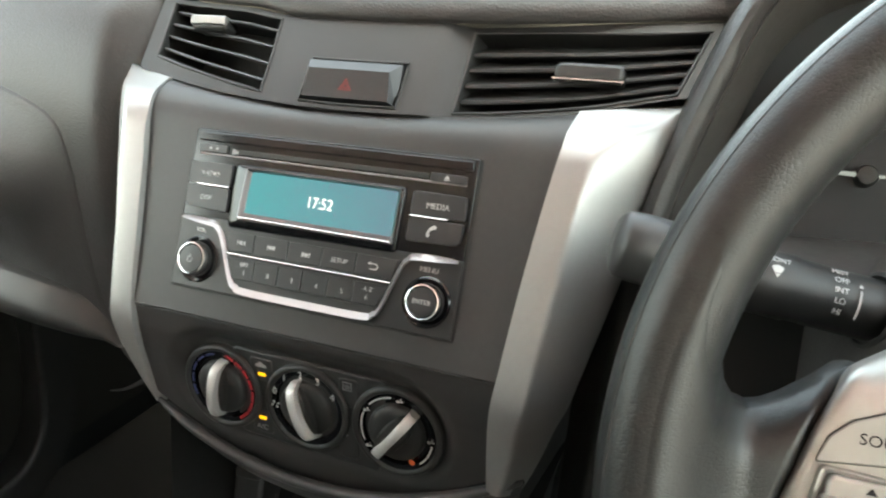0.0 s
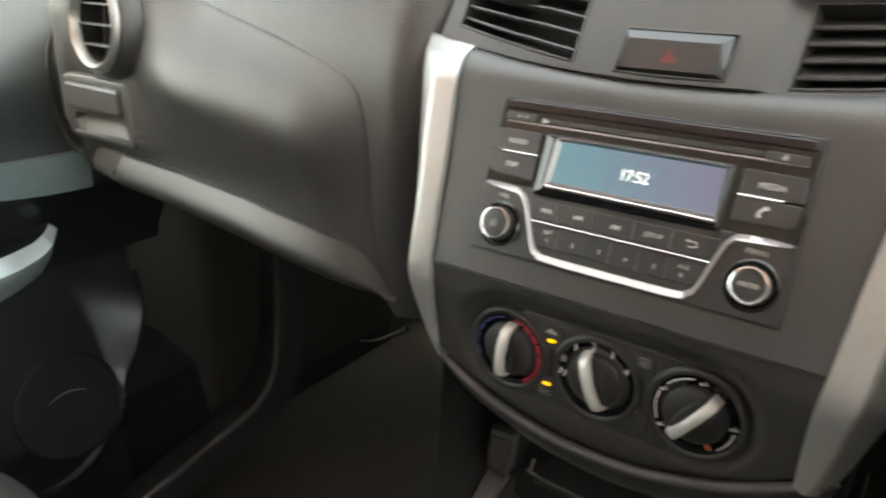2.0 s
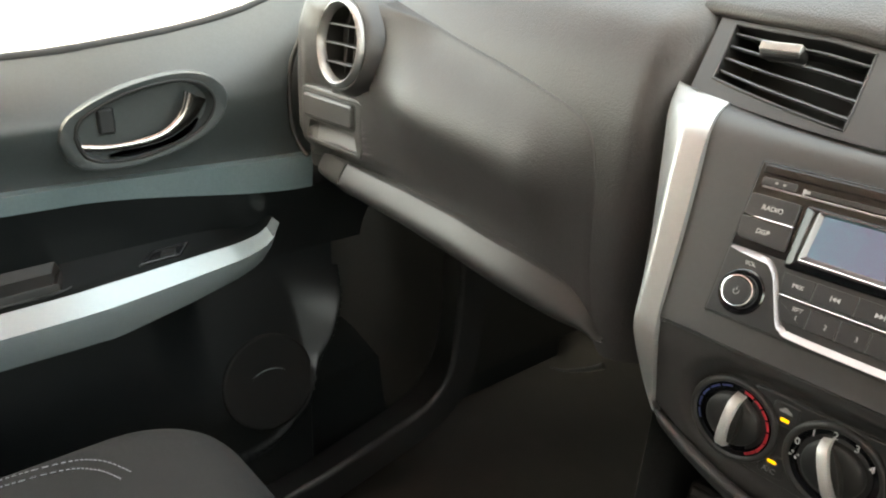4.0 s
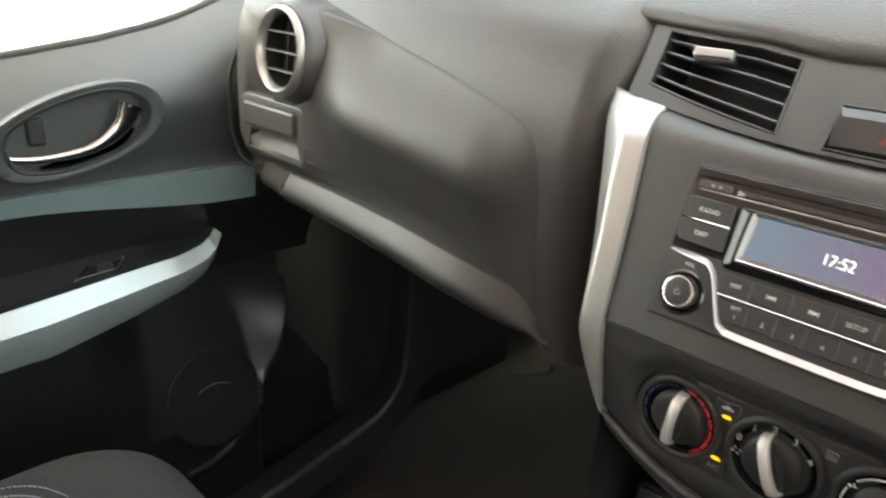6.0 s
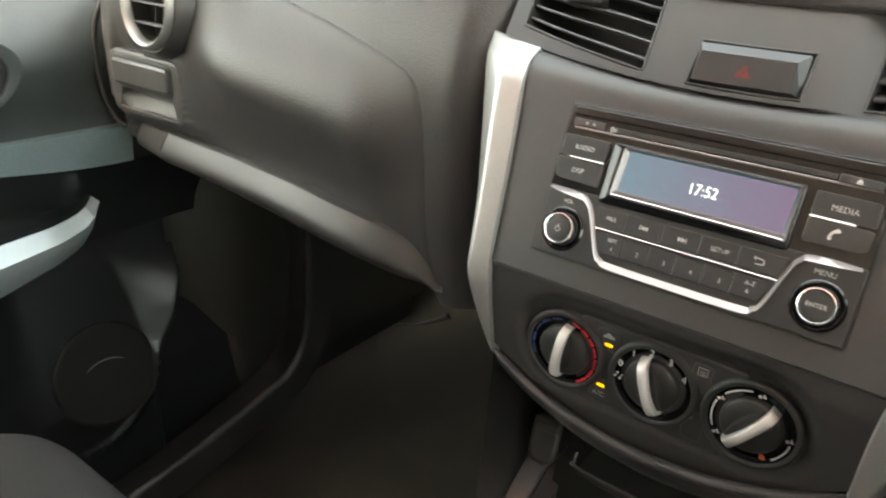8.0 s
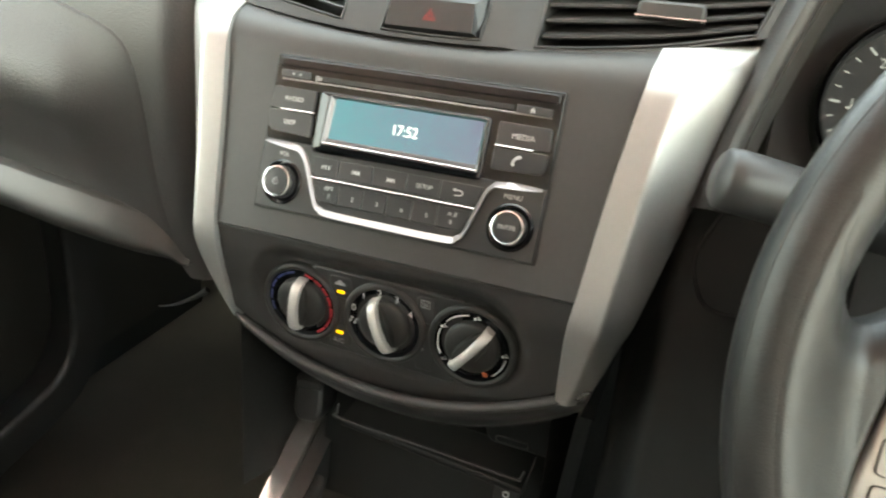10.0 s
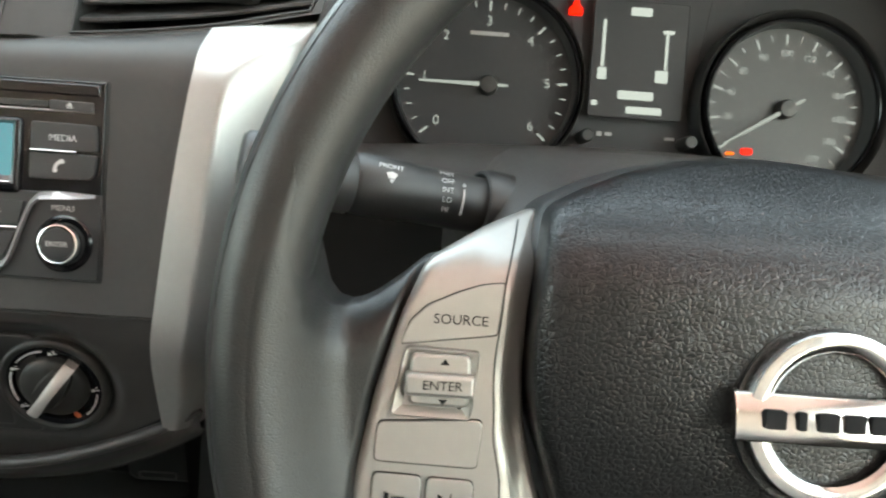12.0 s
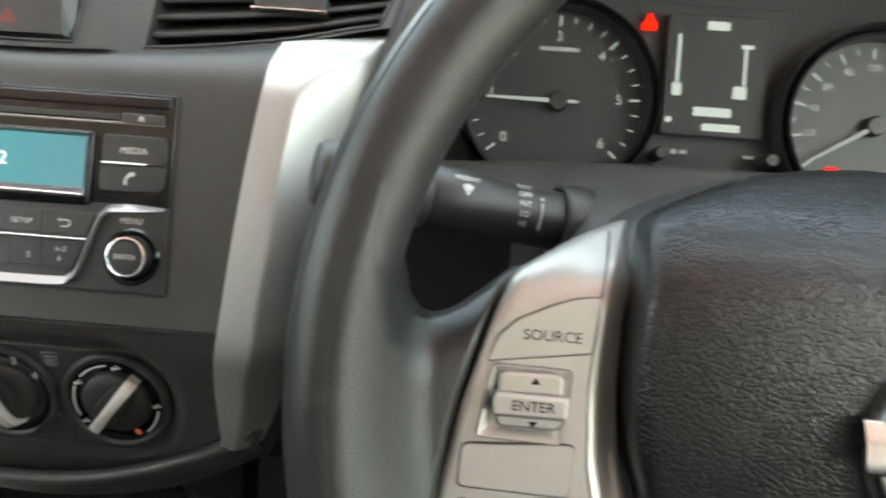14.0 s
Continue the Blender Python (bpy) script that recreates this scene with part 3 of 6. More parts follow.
def pad_y(x, z):
    """The pad swells out of the skin behind it, most above its middle, and falls away below."""
    zc = line_at(CREASE, x)
    from_top = ease((zc - z) / 0.10)
    from_right = ease((-0.247 - x) / 0.085)
    h = (z - 0.46) / 0.20
    swell = 0.036 * ease((h + 0.12) / 0.78)
    left = 1 - 0.55 * ease((-0.50 - x) / 0.12)
    y = base_y(x, z) - 0.0005 - 0.002 * from_right - swell * from_top * from_right * left
    k = ease((-0.485 - x) / 0.135) * ease((0.70 - z) / 0.05)
    y = y * (1 - k) + (0.037 + 0.018 * ease((0.490 - z) / 0.03)) * k
    if math.hypot(x + 0.626, z - 0.618) < 0.0505:
        y = 0.0525
    if -0.725 < x < -0.613 and 0.490 < z < 0.545:
        y = 0.056
    if x < -0.735:
        y += 0.050 * ((-0.735 - x) / 0.055) ** 2.4 * (1 + 1.4 * ease((z - 0.57) / 0.08) + 0.4 * ease((0.50 - z) / 0.04))
    return y


part("passenger_pad", plate(pad_outline()[::-1], pad_y, 0.05, 0.0022, (-0.5, 0.56), cuts=[1 - 0.03 * i for i in range(1, 33)]), PADDED, dashboard, "glossy grained bulging pad before the passenger", sharp=80)

ROLL_LOW = [(-0.668, 0.4222), (-0.614, 0.4217), (-0.521, 0.4160), (-0.423, 0.4055), (-0.338, 0.3945), (-0.278, 0.3865), (-0.250, 0.3865), (-0.222, 0.388)]


def knee_roll(u, v):
    """A band that stands proud under the pad and runs into the foot of the stack."""
    x = -0.636 + u * 0.404
    zt, zb = line_at(ROLL_TOP, x), line_at(ROLL_LOW, x)
    back = 0.026 * (max(0.0, u - 0.6) / 0.4) ** 2.5
    if v < 0.04:
        return (x, 0.070, zt + 0.0005)
    if v > 0.96:
        return (x, 0.120, zb + 0.020)
    t = (v - 0.04) / 0.92
    y = 0.0225 + 0.019 * (1 - t) ** 2.2 + 0.032 * (max(0.0, t - 0.42) / 0.58) ** 2.0 + back
    return (x, y, zt + (zb - zt) * t)


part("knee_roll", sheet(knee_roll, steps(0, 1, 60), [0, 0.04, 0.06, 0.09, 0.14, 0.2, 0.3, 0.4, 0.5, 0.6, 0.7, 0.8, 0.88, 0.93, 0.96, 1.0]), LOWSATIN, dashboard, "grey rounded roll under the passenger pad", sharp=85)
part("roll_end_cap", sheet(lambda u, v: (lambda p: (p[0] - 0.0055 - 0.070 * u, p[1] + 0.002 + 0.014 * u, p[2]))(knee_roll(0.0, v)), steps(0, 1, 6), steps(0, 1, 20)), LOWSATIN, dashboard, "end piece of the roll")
part("roll_gap", sheet(lambda u, v: (lambda p: (p[0] - 0.0058 + 0.0062 * u, p[1] + 0.005, p[2]))(knee_roll(0.0, v)), steps(0, 1, 2), steps(0, 1, 20)), BLACK, dashboard, "dark joint beside the roll")
part("under_dash", sheet(lambda u, v: (-0.72 + 0.54 * u, 0.11 + 0.25 * v, 0.425 - 0.16 * v * v - 0.02 * v), steps(0, 1, 8), steps(0, 1, 8)), FOOTWELL, dashboard)

part("kick_panel", sheet(lambda u, v: (-0.866 + 0.044 * ease(u / 0.16) + 0.012 * math.sin(math.pi * v), 0.15 + 0.735 * u, -0.10 + 0.54 * v), steps(0, 0.2, 8) + steps(0.25, 1, 8), steps(0, 1, 10)), FOOTWELL, dashboard, "dark grey-brown kick panel of the footwell")
# A thin bar added where the glovebox's gloss edge catches a highlight.
part("glovebox_highlight", tube(smooth_path([(-0.352, 0.135, 0.276), (-0.322, 0.128, 0.289), (-0.284, 0.120, 0.313), (-0.267, 0.118, 0.326)], 5), lambda t: 0.0006 + 0.0034 * t, 8, flat=0.6), VENTGREY, dashboard)

# side face of the stack in the passenger footwell
part("stack_cheek", sheet(lambda u, v: (lambda p: (p[0] + 0.004 - 0.01 * u, p[1] + 0.004 + 0.25 * u, p[2]))((-line_at([(-0.30, 0.134), (-0.14, 0.144), (0.105, 0.204)], -0.30 + 0.40 * v), line_at([(-0.30, 0.095), (-0.14, 0.060), (0.0, 0.045), (0.105, 0.040)], -0.30 + 0.40 * v), -0.30 + 0.40 * v)), steps(0, 1, 6), steps(0, 1, 14)), BLACK, dashboard, m=FACE)
part("stack_cheek", sheet(lambda u, v: (lambda p: (p[0] - 0.004 + 0.01 * u, p[1] + 0.004 + 0.25 * u, p[2]))((line_at([(-0.30, 0.134), (-0.14, 0.144), (0.105, 0.204)], -0.30 + 0.40 * v), line_at([(-0.30, 0.095), (-0.14, 0.060), (0.0, 0.045), (0.105, 0.040)], -0.30 + 0.40 * v), -0.30 + 0.40 * v)), steps(0, 1, 6), steps(0, 1, 14)), BLACK, dashboard, m=FACE)

# round vent at the passenger end
RV = Matrix.Translation((-0.622, 0.0225, 0.619)) @ pose(0, 0, 0, -6, 0, -3) @ Matrix.Diagonal((0.9, 1, 0.9, 1))
rv = thing("air_vent", "round dash air vent with a silver ring beside the passenger door", "air vent", (-0.64, 0.03, 0.623))
part("ring", lathe([(0.056, 0.02), (0.056, 0.002), (0.0545, -0.003), (0.0515, -0.005), (0.049, -0.003), (0.0475, 0.006), (0.046, 0.03)], 48), SILVER, rv, "satin silver ring", m=RV)
part("collar", lathe([(0.0700, 0.05), (0.0665, 0.022), (0.0640, 0.012), (0.0615, 0.006), (0.0590, 0.003), (0.0570, 0.003), (0.0562, 0.005), (0.0562, 0.02)], 48), DASH, rv, m=RV)
part("duct", lathe([(0.0462, 0.006), (0.045, 0.030), (0.00005, 0.031)], 40), BLACK, rv, m=RV)
for k in (-0.026, -0.002, 0.022):
    w = math.sqrt(0.0455 ** 2 - k * k)
    part("slat", prism(rrect(-w, k - 0.0015, w, k + 0.0015, 0.0012), 0.004, 0.018, 0.001), DARK, rv, m=RV)
for k in (-0.018, 0.0, 0.018):
    part("rear_vane", prism(rrect(k - 0.001, -0.040, k + 0.001, 0.040, 0.0008), 0.020, 0.030, 0.0005), BLACK, rv, m=RV)

# fold-out cup holder under the round vent
ch = thing("cup_holder", "closed fold-out cup holder in the dash end", "cup holder", (-0.66, 0.03, 0.52))
CH = Matrix.Translation((-0.671, 0.034, 0.516))
part("lid", prism(rrect(-0.058, 0.0, 0.058, 0.030, 0.006), -0.0025, 0.03, 0.0034), DASH, ch, m=CH)
part("lid_gap", prism(rrect(-0.0605, -0.0025, 0.0605, 0.0325, 0.007), 0.0018, 0.03, 0.0006), BLACK, ch, m=CH)
CH_OUT = rrect(-0.070, -0.037, 0.074, 0.040, 0.012)
CH_IN = rounded([(0.064, -0.030), (0.057, -0.0045), (-0.047, -0.0045), (-0.056, -0.030)], 0.003)
part("finger_scoop", loft([[(x, 0.020, z) for x, z in CH_OUT], [(x, 0.0048, z) for x, z in CH_OUT], [(x, 0.0030, z) for x, z in inset(CH_OUT, 0.002)], [(x, 0.0026, z) for x, z in inset(CH_OUT, 0.006)], [(x, 0.0026, z) for x, z in CH_IN], [(x, 0.0036, z) for x, z in inset(CH_IN, 0.0006)], [(x, 0.0215 + 0.68 * (z + 0.0045), z) for x, z in inset(CH_IN, 0.0016)]]), DASH, ch, "sloping finger scoop under the lid", m=CH)

# ---- radio ----
radio = thing("car_radio", "black car radio with lit clock, two knobs and button rows", "radio", FACE @ Vector((0, 0, -0.05)))
Y = -0.0006


def key(points, y, name="button", mat=None, r=0.0012, h=0.0022, label=""):
    return part(name, prism(rounded(points, r), y - h, y + 0.004, 0.0004), mat or KEYCAP, radio, label, m=FACE)


part("gap", prism(rrect(-0.1022, -0.0518, 0.1018, 0.0558, 0.002), Y, 0.004, 0.0003), BLACK, radio, m=FACE)
body = part("faceplate", prism(rounded([(-0.1008, -0.0505), (0.1004, -0.0507), (0.1004, -0.0046), (-0.1008, -0.0030)], 0.0012), Y - 0.0012, 0.006, 0.0006), KEYCAP, radio, "matt black lower face", m=FACE)
part("upper_face", prism(rounded([(-0.1008, -0.0036), (0.1004, -0.0052), (0.1004, 0.0548), (-0.1008, 0.0548)], 0.0012), Y - 0.0009, 0.006, 0.0006), PIANO, radio, "gloss black upper face", m=FACE)
slot = part("disc_slot", prism(rrect(-0.068, 0.0402, 0.0705, 0.0432, 0.0008), Y - 0.0018, 0.004, 0.0002), BLACK, radio, m=FACE)
part("slot_lip", tube([(x, Y - 0.0012, 0.0385) for x in (-0.095, 0.0, 0.0945)], 0.0006, 8), BANDPAINT, radio, "thin bright line under the disc slot", m=FACE)
part("top_step", prism(rrect(-0.098, 0.0470, 0.0975, 0.0532, 0.001), Y - 0.002, 0.004, 0.0008), PIANO, radio, m=FACE)
key([(-0.0962, 0.0396), (-0.0735, 0.0396), (-0.0735, 0.0448), (-0.0962, 0.0448)], Y, "dimmer_button")
key([(0.0718, 0.0388), (0.0945, 0.0384), (0.0945, 0.0436), (0.0718, 0.0440)], Y, "eject_button")
sign([[(0.0806, 0.0408), (0.0840, 0.0408), (0.0823, 0.0430)], [(0.0806, 0.0399), (0.0840, 0.0399), (0.0840, 0.0404), (0.0806, 0.0404)]], Y - 0.0024, INK, radio)
sign([rrect(-0.0875, 0.0415, -0.0853, 0.0430, 0.0006), rrect(-0.0822, 0.0415, -0.0802, 0.0430, 0.0006)], Y - 0.0024, INKGREY, radio)
sign([[(-0.0690, 0.0395), (-0.0668, 0.0395), (-0.0668, 0.0402), (-0.0645, 0.0402), (-0.0645, 0.0424), (-0.0668, 0.0424), (-0.0668, 0.0432), (-0.0690, 0.0432)]], Y - 0.0021, INKGREY, radio)
for pts, txt, tx, tz in (
    ([(-0.0996, 0.0183), (-0.0662, 0.0185), (-0.0662, 0.0328), (-0.0990, 0.0330)], "RADIO", -0.0823, 0.0252),
    ([(-0.0990, 0.0050), (-0.0960, 0.0025), (-0.0655, 0.0015), (-0.0662, 0.0170), (-0.1000, 0.0172)], "DISP", -0.0828, 0.0094),
    ([(0.0632, 0.0180), (0.0976, 0.0178), (0.0968, 0.0318), (0.0630, 0.0322)], "MEDIA", 0.0800, 0.0240),
    ([(0.0628, 0.0022), (0.0940, 0.0030), (0.0968, 0.0055), (0.0976, 0.0160), (0.0630, 0.0162)], "", 0.0, 0.0),
):
    key(pts, Y, h=0.0030, r=0.002)
    if txt:
        writing(txt, 0.0050 if txt == "MEDIA" else 0.0046, tx, Y - 0.0032, tz, INK, radio)
sign([[(0.0757, 0.0062), (0.0770, 0.0058), (0.0777, 0.0072), (0.0770, 0.0079), (0.0778, 0.0096), (0.0793, 0.0109), (0.0802, 0.0105), (0.0815, 0.0115), (0.0809, 0.0128), (0.0796, 0.0131), (0.0776, 0.0118), (0.0761, 0.0098), (0.0754, 0.0076)]], Y - 0.0032, INK, radio)
for x0, x1, z in ((-0.0912, -0.0662, 0.0177), (0.0632, 0.0872, 0.0170)):
    part("chrome_line", tube([(x0, Y - 0.0030, z), (x1, Y - 0.0030, z)], 0.0008, 8), CHROME, radio, m=FACE)

# display with its bevelled frame
frame_o = rounded([(-0.0630, -0.0075), (0.0580, -0.0062), (0.0580, 0.0335), (-0.0630, 0.0340)], 0.003)
frame_i = rounded([(-0.0555, -0.0011), (0.0551, -0.0015), (0.0555, 0.0317), (-0.0540, 0.0317)], 0.002)
part("display_frame", loft([[(x, Y + 0.002, z) for x, z in frame_o], [(x, Y - 0.0022, z) for x, z in frame_o], [(x, Y - 0.0034, z) for x, z in inset(frame_o, 0.0012)], [(x, Y - 0.0034, z) for x, z in frame_i], [(x, Y + 0.002, z) for x, z in frame_i]], caps=False), PIANO, radio, "gloss black display frame", m=FACE)
rim_o = rounded([(-0.0560, -0.0016), (0.0556, -0.0020), (0.0560, 0.0322), (-0.0545, 0.0322)], 0.002)
rim_i = [(x * 0.945 + 0.0004, 0.0166 + (z - 0.0153) * 0.80) for x, z in rim_o]
part("display_bezel", loft([[(x, Y - 0.0036, z) for x, z in rim_o], [(x, Y - 0.0038, z) for x, z in inset(rim_o, 0.0008)], [(x, Y - 0.0017, z) for x, z in rim_i]], caps=False), BEZEL, radio, "bright bevel round the display", m=FACE)
# Chrome bar drawn in place of the highlight on the bezel's lower edge.
part("bezel_highlight", tube([(-0.0545, Y - 0.0044, -0.0004), (0.0540, Y - 0.0044, -0.0008)], 0.0008, 8), CHROME, radio, "highlight on the lower display edge", m=FACE)
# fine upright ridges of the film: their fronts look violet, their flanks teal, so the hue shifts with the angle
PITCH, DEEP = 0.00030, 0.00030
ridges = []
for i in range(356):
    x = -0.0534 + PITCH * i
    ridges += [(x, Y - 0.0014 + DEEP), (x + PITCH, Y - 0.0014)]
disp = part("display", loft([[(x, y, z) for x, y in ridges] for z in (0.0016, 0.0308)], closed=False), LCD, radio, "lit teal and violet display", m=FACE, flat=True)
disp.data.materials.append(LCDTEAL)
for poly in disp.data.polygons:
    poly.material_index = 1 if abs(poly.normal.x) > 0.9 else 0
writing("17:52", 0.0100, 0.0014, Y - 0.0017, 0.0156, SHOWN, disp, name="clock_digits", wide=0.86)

# two rows of keys in the silver-edged trough
for a, b in ((-0.0608, -0.0404), (-0.0400, -0.0152), (-0.0148, 0.0094), (0.0098, 0.0330), (0.0334, 0.0610)):
    left = (a, -0.0222) if a > -0.06 else (a + 0.0012, -0.0222)
    right = (b, -0.0222) if b < 0.06 else (b - 0.0030, -0.0222)
    key([left, right, (b, -0.0100), (a, -0.0100)], Y, r=0.0008, h=0.0026)
for k, (a, b) in enumerate(((-0.0588, -0.0376), (-0.0372, -0.0194), (-0.0190, -0.0020), (-0.0016, 0.0164), (0.0168, 0.0340), (0.0344, 0.0568))):
    lo_a, lo_b = (a + 0.0062 if k == 0 else a), (b - 0.0058 if k == 5 else b)
    key([(lo_a, -0.0398), (lo_b, -0.0398), (b, -0.0264), (a, -0.0264)], Y, r=0.0008, h=0.0024)
part("chrome_line", tube([(-0.0590, Y - 0.0028, -0.0243), (0.0580, Y - 0.0028, -0.0243)], 0.0007, 8), CHROME, radio, m=FACE)
for txt, s, x, z in (("MIX", 0.0041, -0.0496, -0.0163), ("SETUP", 0.0041, 0.0222, -0.0166), ("RPT", 0.0038, -0.0446, -0.0299), ("1", 0.0042, -0.0440, -0.0349), ("2", 0.0042, -0.0263, -0.0341), ("3", 0.0042, -0.0082, -0.0341), ("4", 0.0042, 0.0094, -0.0345), ("5", 0.0042, 0.0272, -0.0344), ("A-Z", 0.0038, 0.0444, -0.0303), ("6", 0.0042, 0.0440, -0.0352)):
    writing(txt, s, x, Y - 0.0028, z, INK, radio)
sign([[(-0.0298, -0.0145), (-0.0292, -0.0145), (-0.0292, -0.0177), (-0.0298, -0.0177)], [(-0.0291, -0.0161), (-0.0266, -0.0145), (-0.0266, -0.0177)], [(-0.0267, -0.0161), (-0.0242, -0.0145), (-0.0242, -0.0177)]], Y - 0.0028, INK, radio)
sign([[(0.0008, -0.0150), (0.0014, -0.0150), (0.0014, -0.0182), (0.0008, -0.0182)], [(0.0007, -0.0166), (-0.0018, -0.0150), (-0.0018, -0.0182)], [(-0.0017, -0.0166), (-0.0042, -0.0150), (-0.0042, -0.0182)]], Y - 0.0028, INK, radio)
ring_out = [(0.0430, -0.0144)] + [(0.0466 + 0.0020 * math.cos(a), -0.0164 + 0.0020 * math.sin(a)) for a in steps(1.55, -1.5, 8)] + [(0.0432, -0.0184), (0.0432, -0.0178)] + [(0.0466 + 0.0013 * math.cos(a), -0.0164 + 0.0013 * math.sin(a)) for a in steps(-1.5, 1.55, 8)] + [(0.0430, -0.0150)]
sign([ring_out, [(0.0417, -0.0147), (0.0433, -0.0135), (0.0433, -0.0159)]], Y - 0.0028, INK, radio)

# silver U that runs under the keys
U_PATH = [(-0.0985, -0.0048), (-0.0760, -0.0066), (-0.0700, -0.0088), (-0.0640, -0.0165), (-0.0535, -0.0405), (-0.0490, -0.0448), (-0.0420, -0.0468), (0.0000, -0.0472), (0.0430, -0.0468), (0.0490, -0.0445), (0.0535, -0.0398), (0.0620, -0.0150), (0.0660, -0.0090), (0.0715, -0.0064), (0.0975, -0.0056)]


def u_band():
    path = smooth_path([(x, 0, z) for x, z in U_PATH], 4)
    rings = []
    for i, p in enumerate(path):
        a, b = path[max(i - 1, 0)], path[min(i + 1, len(path) - 1)]
        t = (b - a).normalized()
        n = Vector((-t.z, 0, t.x))
        steep = abs(t.z)
        w = 0.0023 * (1 - 0.45 * steep) * min(1, 0.4 + i / 4, 0.4 + (len(path) - 1 - i) / 4)
        rings.append([p + n * w + Vector((0, Y - 0.0005, 0)), p + n * w * 0.95 + Vector((0, Y - 0.0014, 0)), p - n * w * 0.9 + Vector((0, Y - 0.0042, 0)), p - n * w + Vector((0, Y - 0.0005, 0))])
    return loft(rings)


part("silver_band", u_band(), BANDPAINT, radio, "silver band under the keys", m=FACE)


def knob(cx, cz, r, name):
    k = part(name, lathe([(r, 0.004), (r, -0.005), (r * 0.985, -0.0070), (r * 0.94, -0.0087), (r * 0.88, -0.0090), (r * 0.82, -0.0084), (r * 0.80, -0.0065)], 48, (cx, Y, cz)), DULLCHROME, radio, "chrome-rimmed knob", m=FACE)
    part("knob_well", lathe([(r * 1.38, 0.002), (r * 1.38, -0.0016), (r * 1.28, -0.0024), (r * 1.1, -0.0016), (r * 1.0, -0.0014)], 48, (cx, Y, cz)), PIANO, k, m=FACE)
    part("knob_side", lathe([(r * 1.015, 0.0), (r * 1.015, -0.0042), (r * 1.0, -0.0046)], 48, (cx, Y, cz)), DARK, k, m=FACE)
    part("knob_face", lathe([(r * 0.81, -0.0060), (r * 0.80, -0.0082), (r * 0.76, -0.0088), (0.00005, -0.0091)], 40, (cx, Y, cz)), KEYCAP, k, m=FACE)
    return k


vk = knob(-0.0822, -0.0315, 0.0112, "volume_knob")
ek = knob(0.0820, -0.0315, 0.0110, "menu_knob")
writing("ENTER", 0.0038, 0.0820, Y - 0.0093, -0.0315, INK, ek)
pw = [[(-0.0822 + r * math.cos(a), -0.0318 + r * math.sin(a)) for r, a in ((0.0021, a0), (0.0021, a0 + 0.42), (0.0016, a0 + 0.42), (0.0016, a0))] for a0 in [radians(125) + 0.42 * i for i in range(11)]]
sign(pw + [[(-0.0825, -0.0312), (-0.0819, -0.0312), (-0.0819, -0.0287), (-0.0825, -0.0287)]], Y - 0.0093, INKGREY, vk)
writing("VOL", 0.0040, -0.0833, Y - 0.0014, -0.0122, INK, radio)
writing("MENU", 0.0044, 0.0806, Y - 0.0014, -0.0128, INK, radio)

# ---- climate controls ----
climate = thing("climate_control", "climate panel with three rotary dials and amber lights", "climate control", FACE @ Vector((0, 0.03, -0.14)))
PANEL = FACE @ Matrix(((1, 0, 0, 0), (0, 0.922, -0.387, 0.0308), (0, 0.387, 0.922, -0.115), (0, 0, 0, 1)))


def up(z):
    return (z + 0.115) * 1.085


plate_pts = rounded([(-0.055, up(-0.1450)), (0.053, up(-0.1475)), (0.058, up(-0.0850)), (-0.058, up(-0.0850))], 0.004)
part("back_plate", prism(plate_pts, -0.0015, 0.003, 0.001), DARK, climate, m=PANEL)


def dial(cx, angle, name):
    d = part(name, lathe([(0.0318, 0.004), (0.0318, -0.0025), (0.0310, -0.0044), (0.0295, -0.0050), (0.0278, -0.0046), (0.0268, -0.0032)], 56, (cx, 0, 0)), BLACK, climate, "rotary dial with a silver pointer", m=PANEL)
    part("dial_face", lathe([(0.0272, -0.0034), (0.0235, -0.0030), (0.0222, -0.0010), (0.00005, -0.0010)], 48, (cx, 0, 0)), PIANO, d, m=PANEL)
    part("hub", lathe([(0.0195, 0.0), (0.0192, -0.0045), (0.0175, -0.0062), (0.012, -0.0072), (0.00005, -0.0076)], 40, (cx, 0, 0)), BLACK, d, m=PANEL)
    turn = Matrix.Translation((cx, 0, 0)) @ pose(0, 0, 0, 0, angle, 0)
    rows = []
    for t in steps(-1, 1, 16):
        h = 0.0075 + 0.0095 * (1 - t * t) ** 0.5 if abs(t) < 1 else 0.0055
        w = 0.0028 + 0.0005 * abs(t)
        z = t * 0.0205
        rows.append([(-w, -0.001, z), (-w * 1.0, -h, z), (-w * 0.6, -h - 0.0009, z), (w * 0.6, -h - 0.0009, z), (w, -h, z), (w, -0.001, z)])
    part("pointer", loft(rows), POINTER, d, "silver pointer bar", m=PANEL @ turn)
    rows = []
    for t in steps(-1, 1, 12):
        s = (1 - t * t) ** 0.5 if abs(t) < 1 else 0.02
        rows.append([(-0.0085 * s - 0.001, -0.001, t * 0.019), (-0.0060 * s - 0.001, -0.0045 - 0.0075 * s, t * 0.019), (0.0060 * s + 0.001, -0.0045 - 0.0075 * s, t * 0.019), (0.0085 * s + 0.001, -0.001, t * 0.019)])
    part("grip", loft(rows), BLACK, d, m=PANEL @ turn)
    return d


dt = dial(-0.0670, 6, "temperature_dial")
df = dial(0.0000, -20, "fan_dial")
dm = dial(0.0655, 37, "airflow_dial")


def band(cx, cz, r, a0, a1, w, n=10):
    out = [(cx + (r + w) * math.cos(a), cz + (r + w) * math.sin(a)) for a in steps(radians(a0), radians(a1), n)]
    return out + [(cx + r * math.cos(a), cz + r * math.sin(a)) for a in steps(radians(a1), radians(a0), n)]


